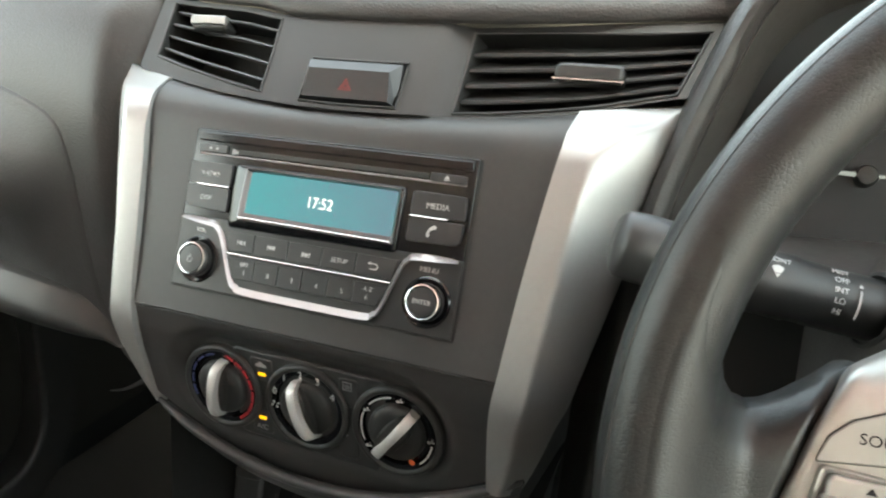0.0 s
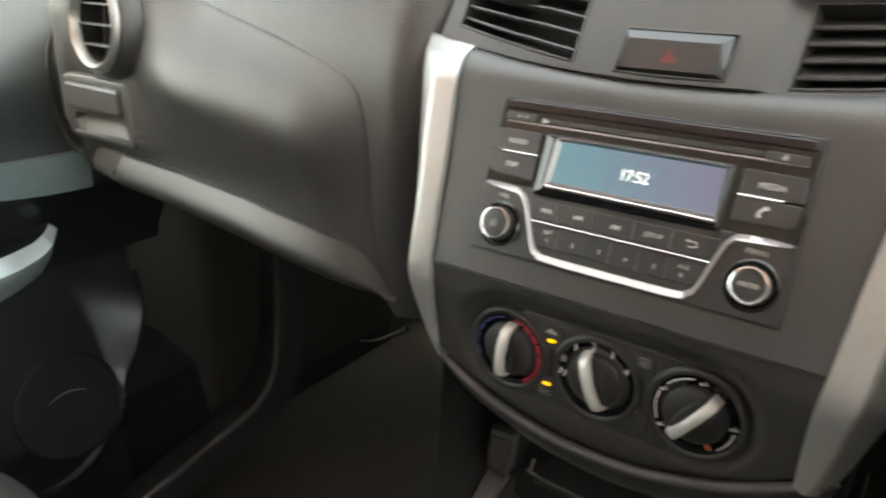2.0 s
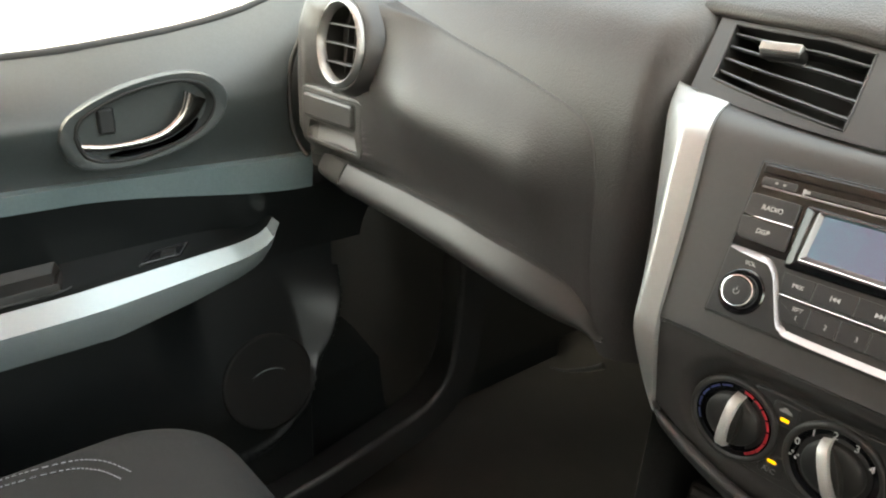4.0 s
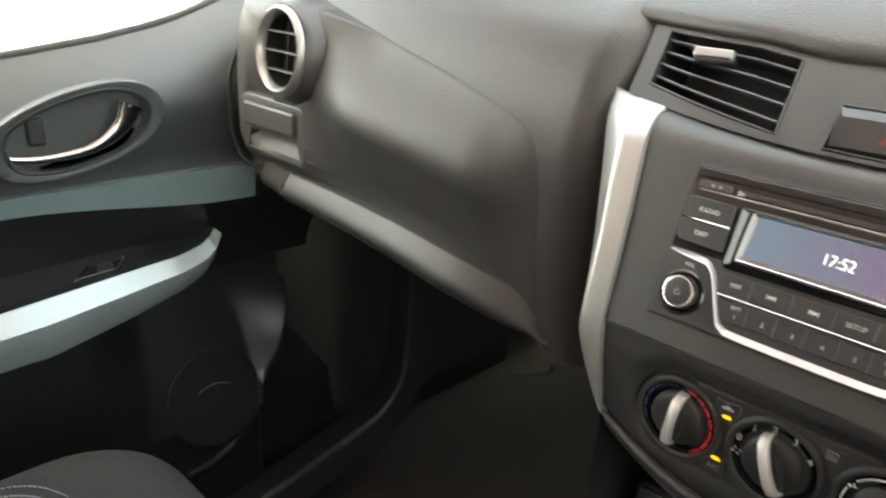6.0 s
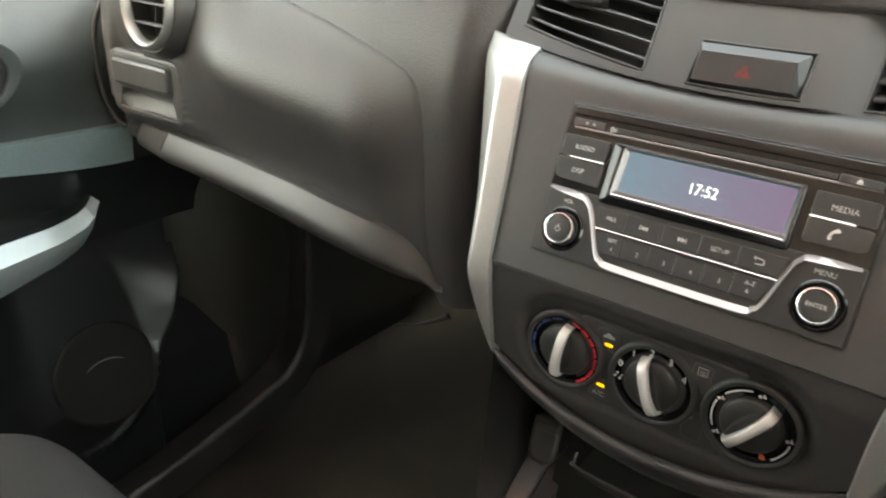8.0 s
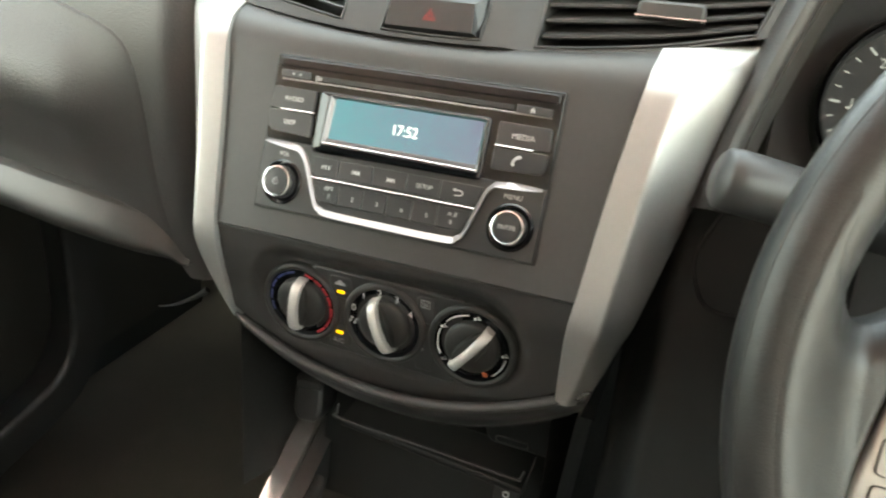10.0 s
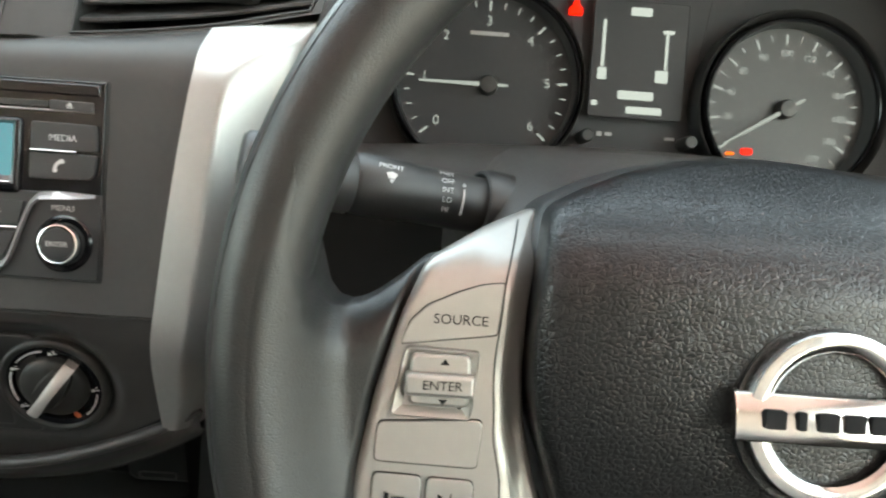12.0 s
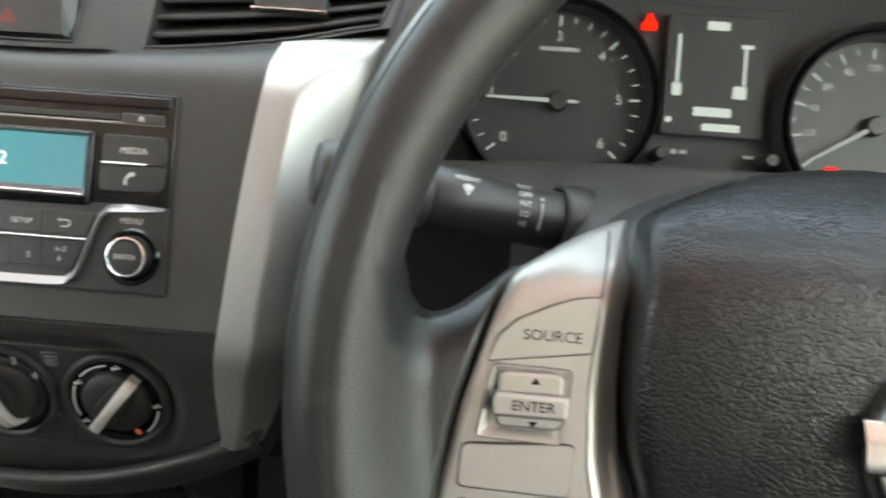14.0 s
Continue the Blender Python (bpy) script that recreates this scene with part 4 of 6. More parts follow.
for mat, spans in ((BLUEINK, ((100, 118), (122, 140), (144, 162), (166, 184), (188, 206))), (REDINK, ((80, 64), (61, 46), (43, 28), (25, 8), (5, -14), (-16, -36), (-38, -58)))):
    for a, b in spans:
        sign([band(-0.067, 0, 0.0238 if mat == REDINK else 0.0240, a, b, 0.0020 if mat == REDINK else 0.0014)], -0.0038, mat, dt, "heat_mark", m=PANEL)
for txt, ang in (("0", 160), ("1", 128), ("2", 97), ("3", 66), ("4", 34)):
    writing(txt, 0.0070, 0.0247 * math.cos(radians(ang)), -0.0046, 0.0247 * math.sin(radians(ang)), INK, df, m=PANEL)
fan = [[(-0.0232 + 0.0007 * math.cos(a) + r * math.cos(a + s), up(-0.1165) + r * math.sin(a + s)) for r, s in ((0.0006, 0), (0.0026, -0.28), (0.0030, 0.15), (0.0024, 0.45))] for a in (0.4, 1.97, 3.54, 5.11)]
sign(fan, -0.0046, INK, df, m=PANEL)
for a, b in ((98, 140), (158, 206), (-8, -48)):
    sign([band(0.0655, 0, 0.0240, a, b, 0.0009)], -0.0040, INK, dm, "airflow_mark", m=PANEL)
for a in (150, 84, 30, 0, 216):
    r = 0.0236
    x, z = 0.0655 + r * math.cos(radians(a)), r * math.sin(radians(a))
    if a == 30:
        continue
    sign([rrect(x - 0.0022, z - 0.0016, x - 0.0004, z + 0.0002, 0.0003), rrect(x + 0.0002, z - 0.0008, x + 0.0024, z + 0.0000, 0.0002), rrect(x + 0.0004, z + 0.0006, x + 0.0012, z + 0.0018, 0.0003)], -0.0040, INK, dm, m=PANEL)
sign([[(0.0745, up(-0.1310) + 0.0010), (0.0778, up(-0.1310) - 0.0002), (0.0785, up(-0.1310) - 0.0026), (0.0762, up(-0.1310) - 0.0036), (0.0745, up(-0.1310) - 0.0020)]], -0.0040, AMBERINK, dm, m=PANEL)
for x, z in ((-0.0345, -0.0995), (-0.0360, -0.1308)):
    part("indicator_light", prism(rrect(x - 0.0030, up(z) - 0.0013, x + 0.0030, up(z) + 0.0013, 0.0009), -0.0024, 0.0, 0.0004), AMBER, climate, "lit amber light", m=PANEL)
for x0, x1, z0, z1 in ((-0.0435, -0.0262, -0.104, -0.0885), (-0.0445, -0.0275, -0.1415, -0.1255), (0.0240, 0.0375, -0.1075, -0.0885), (0.0240, 0.0375, -0.1430, -0.1200)):
    part("push_button", prism(rrect(x0, up(z0), x1, up(z1), 0.0025), -0.0022, 0.002, 0.0008), DARK, climate, m=PANEL)
writing("A/C", 0.0056, -0.0368, -0.0024, up(-0.1374), INKGREY, climate, m=PANEL)
sign([[(-0.0390, up(-0.0945)), (-0.0305, up(-0.0945)), (-0.0312, up(-0.0928)), (-0.0330, up(-0.0922)), (-0.0342, up(-0.0910)), (-0.0362, up(-0.0910)), (-0.0372, up(-0.0925)), (-0.0388, up(-0.0930))]], -0.0024, INKGREY, climate, m=PANEL)
sign([[(a, b), (c, b), (c, d), (a, d)] for a, b, c, d in ((0.0272, up(-0.0960), 0.0276, up(-0.0905)), (0.0332, up(-0.0960), 0.0336, up(-0.0905)), (0.0272, up(-0.0910), 0.0336, up(-0.0905)), (0.0272, up(-0.0960), 0.0336, up(-0.0956)), (0.0290, up(-0.0950), 0.0294, up(-0.0922)), (0.0302, up(-0.0950), 0.0306, up(-0.0922)), (0.0314, up(-0.0950), 0.0318, up(-0.0922)))], -0.0024, INKGREY, climate, m=PANEL)
sign([rrect(0.0252, up(-0.1275), 0.0300, up(-0.1262), 0.0003)], -0.0024, INKGREY, climate, m=PANEL)

# ---- steering wheel ----
WX, WY, WZ = 0.4000, -0.160, -0.0500
wheel = thing("steering_wheel", "black leather steering wheel with silver spoke panels and a chrome badge", "steering wheel", FACE @ Vector((WX, WY + 0.03, WZ)))


def rim_ring(r_mid, rx, ry, lift, n=200, k=28):
    rows = []
    for i in range(n):
        a = 2 * math.pi * i / n
        c = Vector((math.cos(a), 0, math.sin(a)))
        rows.append([Vector((WX, WY + lift, WZ)) + c * (r_mid + rx * math.cos(b)) + Vector((0, ry * math.sin(b), 0)) for b in [2 * math.pi * j / k for j in range(k)]])
    rows.append(rows[0])
    bm = loft(rows, caps=False)
    bmesh.ops.remove_doubles(bm, verts=bm.verts, dist=1e-6)
    return bm


RR, RX, RY = 0.1780, 0.0148, 0.0170
rim = part("rim", rim_ring(RR, RX, RY, 0.0), LEATHER, wheel, "black leather rim", m=FACE, sharp=80)
part("rim_seam", tube([(WX + 0.1886 * math.cos(a), WY - 0.0115, WZ + 0.1886 * math.sin(a)) for a in steps(0, 2 * math.pi, 120)[:-1]], 0.0005, 6, closed=True), DARK, rim, m=FACE)

def mirrored(pts):
    return [(2 * WX - x, z) for x, z in pts][::-1]


# leather spokes that flow out of the rim and run under the silver panels
SPOKE_TOP = [(0.120, 163.5), (0.1294, 165.8), (0.136, 169.6), (0.1428, 172.6), (0.148, 174.1), (0.1522, 174.6), (0.1565, 174.2), (0.1605, 172.6), (0.1640, 169.4), (0.1708, 164.0), (0.180, 158.0)]
SPOKE_END = [(160, 0.1270), (165.8, 0.1294), (172, 0.1325), (180, 0.1365), (190, 0.1440), (199, 0.1524), (215, 0.1600)]


def spoke(u, v):
    """u runs from the crown of the rim inwards, v from the upper edge of the spoke downwards; its edges roll back."""
    r = RR + 0.001 - u * 0.052
    for _ in range(3):
        a = line_at(SPOKE_TOP, r) + (204 - line_at(SPOKE_TOP, r)) * max(v, 0.0)
        r = RR + 0.001 - u * (RR + 0.001 - line_at(SPOKE_END, a) + 0.004)
    s = RR - r
    plane = -0.1580 + 0.05 * s + 0.10 * max(0.0, s - 0.026)
    s0, s1 = 0.5 * RX, 0.031
    if s <= s0:
        y = WY - RY * math.sqrt(1 - (s / RX) ** 2)
    elif s < s1:
        t, w = (s - s0) / (s1 - s0), s1 - s0
        y0, m0, m1 = WY - RY * 0.866, RY / RX * 0.577 * w, 0.06 * w
        y1 = -0.1580 + 0.05 * s1 + 0.0005
        y = (2 * t ** 3 - 3 * t * t + 1) * y0 + (t ** 3 - 2 * t * t + t) * m0 + (3 * t * t - 2 * t ** 3) * y1 + (t ** 3 - t * t) * m1
    else:
        y = plane
    edge = r * radians(a - line_at(SPOKE_TOP, r))
    low = r * radians(204 - a)
    inner = ease((s - 0.004) / 0.010)
    for d in (edge, low):
        y += 0.011 * max(0.0, 1 - d / 0.018) ** 2.4 * inner
    y += 0.0003 - 0.0007 * ease(s / 0.004) + 0.006 * ease((line_at(SPOKE_END, a) + 0.003 - r) / 0.004)
    if v < 0:
        y += 0.026
    t = radians(a)
    return (WX + r * math.cos(t), y, WZ + r * math.sin(t))


for side in (1, -1):
    bm = sheet(spoke, steps(0, 1, 44), [-1, 0, 0.01, 0.02, 0.035, 0.05, 0.07, 0.09, 0.12, 0.15] + steps(0.2, 1, 24))
    if side < 0:
        bm.transform(Matrix(((-1, 0, 0, 2 * WX), (0, 1, 0, 0), (0, 0, 1, 0), (0, 0, 0, 1))))
    part("spoke", bm, LEATHER, wheel, "leather-covered spoke", m=FACE, sharp=70)

# silver panels with the audio and cruise buttons
PANELPTS = [(0.2745, -0.0185), (0.2960, -0.0055), (0.3150, 0.0030), (0.3120, -0.0150), (0.3092, -0.0300), (0.3088, -0.0530), (0.3105, -0.0720), (0.3160, -0.0930), (0.3230, -0.1130), (0.3180, -0.1300), (0.2850, -0.1330), (0.2590, -0.1270), (0.2540, -0.1100), (0.2548, -0.0920), (0.2604, -0.0610), (0.2670, -0.0370)]


PANEL_CREASE = [(-0.13, 0.310), (-0.0930, 0.3045), (-0.0720, 0.3010), (-0.0530, 0.3000), (-0.0300, 0.3015), (0.003, 0.3080)]


def panel_y(x, z):
    x = x if x < WX else 2 * WX - x
    return -0.1545 + 0.031 * ease((z + 0.0285) / 0.034) ** 1.2 + 0.005 * ease((x - curve_at(PANEL_CREASE, z)) / 0.007)


for pts in (PANELPTS, mirrored(PANELPTS)):
    left = pts is PANELPTS
    mx = (lambda x: x) if left else (lambda x: 2 * WX - x)
    panel = part("spoke_panel", plate(rounded(pts, 0.004, 3)[::-1], panel_y, 0.012, 0.0022, (mx(0.283), -0.065), cuts=(0.95, 0.88, 0.8, 0.7, 0.6, 0.5, 0.4, 0.25)), WHEELSILVER, wheel, "satin silver spoke panel", m=FACE, sharp=50)
    part("panel_crease", tube([(mx(x - 0.0012), panel_y(x - 0.0012, z) - 0.00005, z) for x, z in ((curve_at(PANEL_CREASE, z), z) for z in steps(-0.128, -0.003, 26))], 0.00028, 6), DARK, panel, "fine crease line", m=FACE)
    # keys
    yk = -0.1556
    for name, poly, r in (
        ("source_button", [(0.2676, -0.0458), (0.2990, -0.0412), (0.3005, -0.0240), (0.2930, -0.0252), (0.2860, -0.0278), (0.2760, -0.0325), (0.2705, -0.0380)], 0.0015),
        ("blank_button", [(0.2612, -0.0846), (0.2952, -0.0855), (0.2962, -0.0694), (0.2618, -0.0716)], 0.0025),
        ("answer_button", [(0.2610, -0.1070), (0.2768, -0.1075), (0.2775, -0.0890), (0.2613, -0.0885)], 0.0025),
        ("hang_up_button", [(0.2790, -0.1075), (0.2945, -0.1080), (0.2945, -0.0898), (0.2790, -0.0892)], 0.0025),
    ):
        poly = [(mx(x), z) for x, z in poly]
        poly = poly if left else poly[::-1]
        part(name + "_gap", prism(rounded(inset(poly, -0.00035), r), yk + 0.0003, yk + 0.004, 0.0001), BLACK, panel, m=FACE)
        part(name, prism(rounded(poly, r), yk - 0.0002, yk + 0.004, 0.0004), WHEELSILVER, panel, m=FACE)
    x0, x1 = sorted((mx(0.2690), mx(0.2952)))
    well = [(mx(x), z) for x, z in ((0.2654, -0.0692), (0.2920, -0.0698), (0.2940, -0.0466), (0.2692, -0.0462))]
    well = rounded(well if left else well[::-1], 0.0022)
    part("rocker_well", loft([[(x, yk + 0.003, z) for x, z in well], [(x, yk - 0.0004, z) for x, z in well], [(x, yk - 0.0010, z) for x, z in inset(well, 0.0006)], [(x, yk - 0.0006, z) for x, z in inset(well, 0.0016)], [(x, yk + 0.0010, z) for x, z in inset(well, 0.0034)]]), WHEELSILVER, panel, "bevelled rocker well", m=FACE)
    x0, x1 = sorted((mx(0.2712), mx(0.2912)))
    part("rocker", prism(rrect(x0, -0.0652, x1, -0.0480, 0.0025), yk - 0.0025, yk + 0.003, 0.0012), WHEELSILVER, panel, m=FACE)
    x0, x1 = sorted((mx(0.2698), mx(0.2924)))
    part("enter_bar", prism(rrect(x0, -0.0612, x1, -0.0540, 0.0015), yk - 0.0062, yk + 0.003, 0.0012), WHEELSILVER, panel, m=FACE)
    if left:
        writing("SOURCE", 0.0047, 0.2868, yk - 0.0003, -0.0370, INKDARK, panel)
        writing("ENTER", 0.0043, 0.2820, yk - 0.0064, -0.0575, INKDARK, panel)
        sign([[(0.2810, -0.0514), (0.2840, -0.0514), (0.2825, -0.0494)], [(0.2810, -0.0626), (0.2840, -0.0626), (0.2825, -0.0646)]], yk - 0.0027, INKDARK, panel)
        sign([[(0.2655, -0.0982), (0.2670, -0.0975), (0.2670, -0.0950), (0.2655, -0.0943)], [(0.2676, -0.0964), (0.2720, -0.0964), (0.2720, -0.0960), (0.2676, -0.0960)]], yk - 0.0008, INKDARK, panel)
        sign([[(0.2830, -0.0982), (0.2845, -0.0975), (0.2845, -0.0950), (0.2830, -0.0943)], [(0.2851, -0.0964), (0.2895, -0.0964), (0.2895, -0.0960), (0.2851, -0.0960)], [(0.2871, -0.0984), (0.2875, -0.0984), (0.2875, -0.0940), (0.2871, -0.0940)]], yk - 0.0008, INKDARK, panel)

# airbag cover
HALF = [(WX, -0.148), (0.3560, -0.1430), (0.3330, -0.1250), (0.3215, -0.0960), (0.3125, -0.0700), (0.3096, -0.0520), (0.3096, -0.0300), (0.3115, -0.0150), (0.3148, 0.0020), (0.3290, 0.0095), (0.3510, 0.0190), (0.3780, 0.0248)]
HUB = HALF[::-1] + [(2 * WX - x, z) for x, z in HALF[1:]] + [(WX, 0.0268)]


def hub_y(x, z):
    d = abs(x - WX) / 0.095
    y = -0.177 + 0.011 * d ** 2.6
    y += 24 * max(0.0, z + 0.025) ** 2
    y += 2.6 * max(0.0, -0.035 - z) ** 2
    return y


hub = part("airbag_cover", plate(rounded(HUB, 0.006, 3)[::-1] if sum(a[0] * b[1] - b[0] * a[1] for a, b in zip(HUB, HUB[1:] + HUB[:1])) < 0 else rounded(HUB, 0.006, 3), hub_y, 0.04, 0.004, (WX, -0.06), cuts=[1 - 0.03 * i for i in range(1, 32)]), HUBSKIN, wheel, "pebbled black airbag cover", m=FACE, sharp=70)
part("wheel_back", plate(rounded(inset(HUB[::-1] if sum(a[0] * b[1] - b[0] * a[1] for a, b in zip(HUB, HUB[1:] + HUB[:1])) < 0 else HUB, -0.002), 0.01, 3), lambda x, z: hub_y(x, z) + 0.022, 0.05, 0.006, (WX, -0.06)), DARK, wheel, m=FACE, sharp=70)

# badge: ring and cross bar
BX, BZ, BY = 0.3975, -0.0560, -0.1785
badge = part("badge", lathe([(0.0268, 0.004), (0.0268, -0.0010), (0.0259, -0.0026), (0.0232, -0.0031), (0.0205, -0.0024), (0.0194, -0.0008), (0.0194, 0.004)], 64, (BX, BY, BZ)), BADGE, hub, "chrome ring badge", m=FACE)
part("badge_well", lathe([(0.0288, 0.006), (0.0288, 0.0012), (0.00005, 0.0008)], 48, (BX, BY, BZ)), HUBSKIN, badge, m=FACE)
part("badge_bar", loft([[(x, BY - 0.0035 - 0.0012 * (1 - ((x - BX) / 0.0305) ** 2) + o + 0.20 * (z - BZ), z) for z, o in ((BZ - 0.0071, 0.004), (BZ - 0.0071, 0.0012), (BZ - 0.0062, 0.0004), (BZ - 0.0035, -0.0002), (BZ, -0.0004), (BZ + 0.0035, -0.0002), (BZ + 0.0062, 0.0004), (BZ + 0.0071, 0.0012), (BZ + 0.0071, 0.004))] for x in steps(BX - 0.0303, BX + 0.0303, 12)]), BADGE, badge, "chrome cross bar", m=FACE)
for k in range(6):
    bx = BX - 0.0195 + 0.0078 * k
    w = 0.0012 if k == 1 else 0.0030
    part("badge_mark", prism(rrect(bx - w, BZ - 0.0027, bx + w, BZ + 0.0027, 0.0006), BY - 0.0061, BY - 0.0030, 0), INKDARK, badge, "plain dark bar", m=FACE)

# column and its cover behind the wheel
column = thing("steering_column", "black steering column cover behind the wheel", "steering column", FACE @ Vector((WX, 0.02, -0.06)))


def column_ring(y, k, dz=0.0):
    pts = rrect(WX - 0.096 * k - 0.022, -0.12 * k - 0.03, WX + 0.096 * k, 0.042 * k + dz, 0.05 * k, 6)
    return [(x, y, z) for x, z in pts]


part("column_cover", loft([column_ring(0.12, 1.02, 0.004), column_ring(0.06, 1.0, 0.002), column_ring(0.0, 0.95, -0.004), column_ring(-0.045, 0.86, -0.012), column_ring(-0.075, 0.74, -0.020)]), DASH, column, "grained column cover", m=FACE, sharp=60)
part("column_shaft", lathe([(0.045, -0.15), (0.045, 0.0)], 24, (WX, 0, WZ)), BLACK, column, m=FACE)

# wiper stalk
A, B = Vector((0.3130, -0.0355, 0.0013)), Vector((0.1930, -0.080, 0.0135))
STALK = FACE @ (Matrix.Translation(A) @ (B - A).to_track_quat("Y", "Z").to_matrix().to_4x4())
LS = (B - A).length
stalk = thing("wiper_stalk", "black wiper stalk with white printed settings", "stalk", FACE @ A)
shaft = part("shaft", lathe([(0.0135, -0.01), (0.0135, 0.052), (0.0142, 0.054), (0.0142, 0.078), (0.0130, 0.080)], 36), DARK, stalk, m=STALK)
part("end_knob", lathe([(0.0128, 0.0795), (0.0146, 0.0815), (0.0150, LS - 0.008), (0.0142, LS - 0.002), (0.0120, LS), (0.00005, LS + 0.001)], 36), SATIN, stalk, "grey end knob", m=STALK)
part("boot", lathe([(0.0172, -0.016), (0.0174, 0.0), (0.0177, 0.010), (0.0176, 0.0145), (0.0168, 0.0175), (0.0152, 0.0180), (0.0140, 0.0160)], 36), DARK, stalk, "ribbed stalk boot", m=STALK)


def stalk_print(body, size, along, angle, mat=INK):
    """Lettering on the shaft, along metres from its root, turned round it."""
    a = radians(angle)
    r = 0.0143
    m = STALK @ Matrix.Translation((0, along, 0)) @ pose(0, 0, 0, 0, angle, 0) @ Matrix.Translation((0, 0, r)) @ pose(0, 0, 0, 0, 0, -90)
    c = bpy.data.curves.new("letters", "FONT")
    c.body, c.size, c.align_x, c.align_y, c.extrude = body, size, "CENTER", "CENTER", 0.0001
    tmp = new("letters", c)
    me = bpy.data.meshes.new_from_object(tmp.evaluated_get(bpy.context.evaluated_depsgraph_get()))
    bpy.data.objects.remove(tmp)
    bpy.data.curves.remove(c)
    me.transform(m)
    me.materials.clear()
    me.materials.append(mat)
    ob = new("printed_label", me)
    ob.parent = shaft


# cluster, driver panels, door, seat
cluster = thing("instrument_cluster", "instrument cluster with two round gauges, small screen and red warning lights", "instrument cluster", FACE @ Vector((0.405, 0.09, 0.03)))
GY = 0.086
part("cluster_plate", prism(rrect(0.222, -0.01, 0.62, 0.20, 0.03), GY + 0.004, GY + 0.012, 0.001), GAUGE, cluster, m=FACE)


def gauge(cx, cz, r, name, face, rim):
    g = part(name, lathe([(r * 1.06, 0.004), (r * 1.06, -0.010), (r * 1.03, -0.014), (r * 1.0, -0.012), (r * 0.985, 0.0), (0.00005, 0.0)], 64, (cx, GY, cz)), face, cluster, "round gauge with white marks", m=FACE)
    part("gauge_ring", lathe([(r * 1.065, -0.006), (r * 1.065, -0.0125), (r * 1.035, -0.0152), (r * 1.004, -0.013), (r * 0.99, -0.004)], 64, (cx, GY, cz)), PIANO, g, "black ring", m=FACE)
    part("gauge_cowl", lathe([(r * rim, 0.004), (r * (rim - 0.005), -0.012), (r * (rim - 0.02), -0.0150), (r * (0.6 * rim + 0.42), -0.0125), (r * (0.25 * rim + 0.80), -0.004), (r * 1.06, 0.002)], 64, (cx, GY, cz)), DARK, g, "raised dark cowl", m=FACE)
    return g


def marks(g, cx, cz, r, first, last, count, minor, long=0.0065, ink=None):
    for i in range(count * minor + 1):
        bm = bmesh.new()
        a = radians(first + (last - first) * i / (count * minor))
        big = i % minor == 0
        r1 = r * 0.93
        r0 = r1 - (long if big else long * 0.6)
        w = 0.0007 if big else 0.0004
        t, s = (math.cos(a), math.sin(a)), (-math.sin(a) * w, math.cos(a) * w)
        prism([(cx + t[0] * r0 - s[0], cz + t[1] * r0 - s[1]), (cx + t[0] * r1 - s[0], cz + t[1] * r1 - s[1]), (cx + t[0] * r1 + s[0], cz + t[1] * r1 + s[1]), (cx + t[0] * r0 + s[0], cz + t[1] * r0 + s[1])], GY - 0.0003, GY, 0, into=bm)
        part("scale_mark", bm, ink or GLOWINK, g, m=FACE, flat=True)


def needle(g, cx, cz, angle, length):
    t = Matrix.Translation((cx, 0, cz)) @ pose(0, 0, 0, 0, -angle, 0)
    part("needle", loft([[(x, GY - 0.006 + o, z) for z, o in ((-w, 0), (0, -0.001), (w, 0), (0, 0.001))] for x, w in ((-0.0125, 0.0009), (0.006, 0.0014), (length, 0.0007))]), GLOWINK, g, "white needle", m=FACE @ t)
    part("needle_hub", lathe([(0.0062, 0.0), (0.0062, -0.006), (0.0052, -0.008), (0.00005, -0.0083)], 32, (cx, GY, cz)), BLACK, g, m=FACE)


TX, TZ, TR = 0.3055, 0.0850, 0.0575
tacho = gauge(TX, TZ, TR, "rev_counter", GAUGE, 1.10)
marks(tacho, TX, TZ, TR, 220, -40, 6, 4)
needle(tacho, TX + 0.0015, TZ - 0.0015, 180, 0.045)
for k in range(7):
    a = radians(220 - 43.33 * k)
    writing(str(k), 0.0088, TX + TR * 0.70 * math.cos(a), GY - 0.0004, TZ + TR * 0.70 * math.sin(a), GLOWINK, tacho)
sign([rrect(TX - 0.012, TZ + 0.0310, TX + 0.013, TZ + 0.0335, 0.0004)], GY - 0.0004, INKGREY, tacho)
SX, SZ, SR = 0.5030, 0.0815, 0.0530
speedo = gauge(SX, SZ, SR * 1.02, "speedometer", PALEGAUGE, 1.16)
marks(speedo, SX, SZ, SR, 214, -55, 11, 2, ink=FAINTINK)
needle(speedo, SX, SZ, 212, 0.047)
for k in range(1, 12):
    a = radians(214 - 24.45 * k)
    writing(str(20 * k), 0.0062, SX + SR * 0.70 * math.cos(a), GY - 0.0004, SZ + SR * 0.70 * math.sin(a), FAINTINK, speedo)
part("warning_light", prism(rrect(SX - 0.0265, 0.0505, SX - 0.0185, 0.0550, 0.002), GY - 0.0012, GY + 0.002, 0.0005), REDLAMP, speedo, "lit red warning light", m=FACE)
part("warning_light", prism(rrect(SX - 0.0365, 0.0498, SX - 0.0305, 0.0520, 0.001), GY - 0.0012, GY + 0.002, 0.0004), ORANGELAMP, speedo, "lit orange warning light", m=FACE)
part("centre_shade", prism(rounded([(0.356, 0.042), (0.452, 0.042), (0.446, 0.078), (0.444, 0.10), (0.452, 0.152), (0.354, 0.152), (0.366, 0.10), (0.364, 0.07)], 0.004), GY + 0.0034, GY + 0.006, 0.0004), GAUGE, cluster, m=FACE)
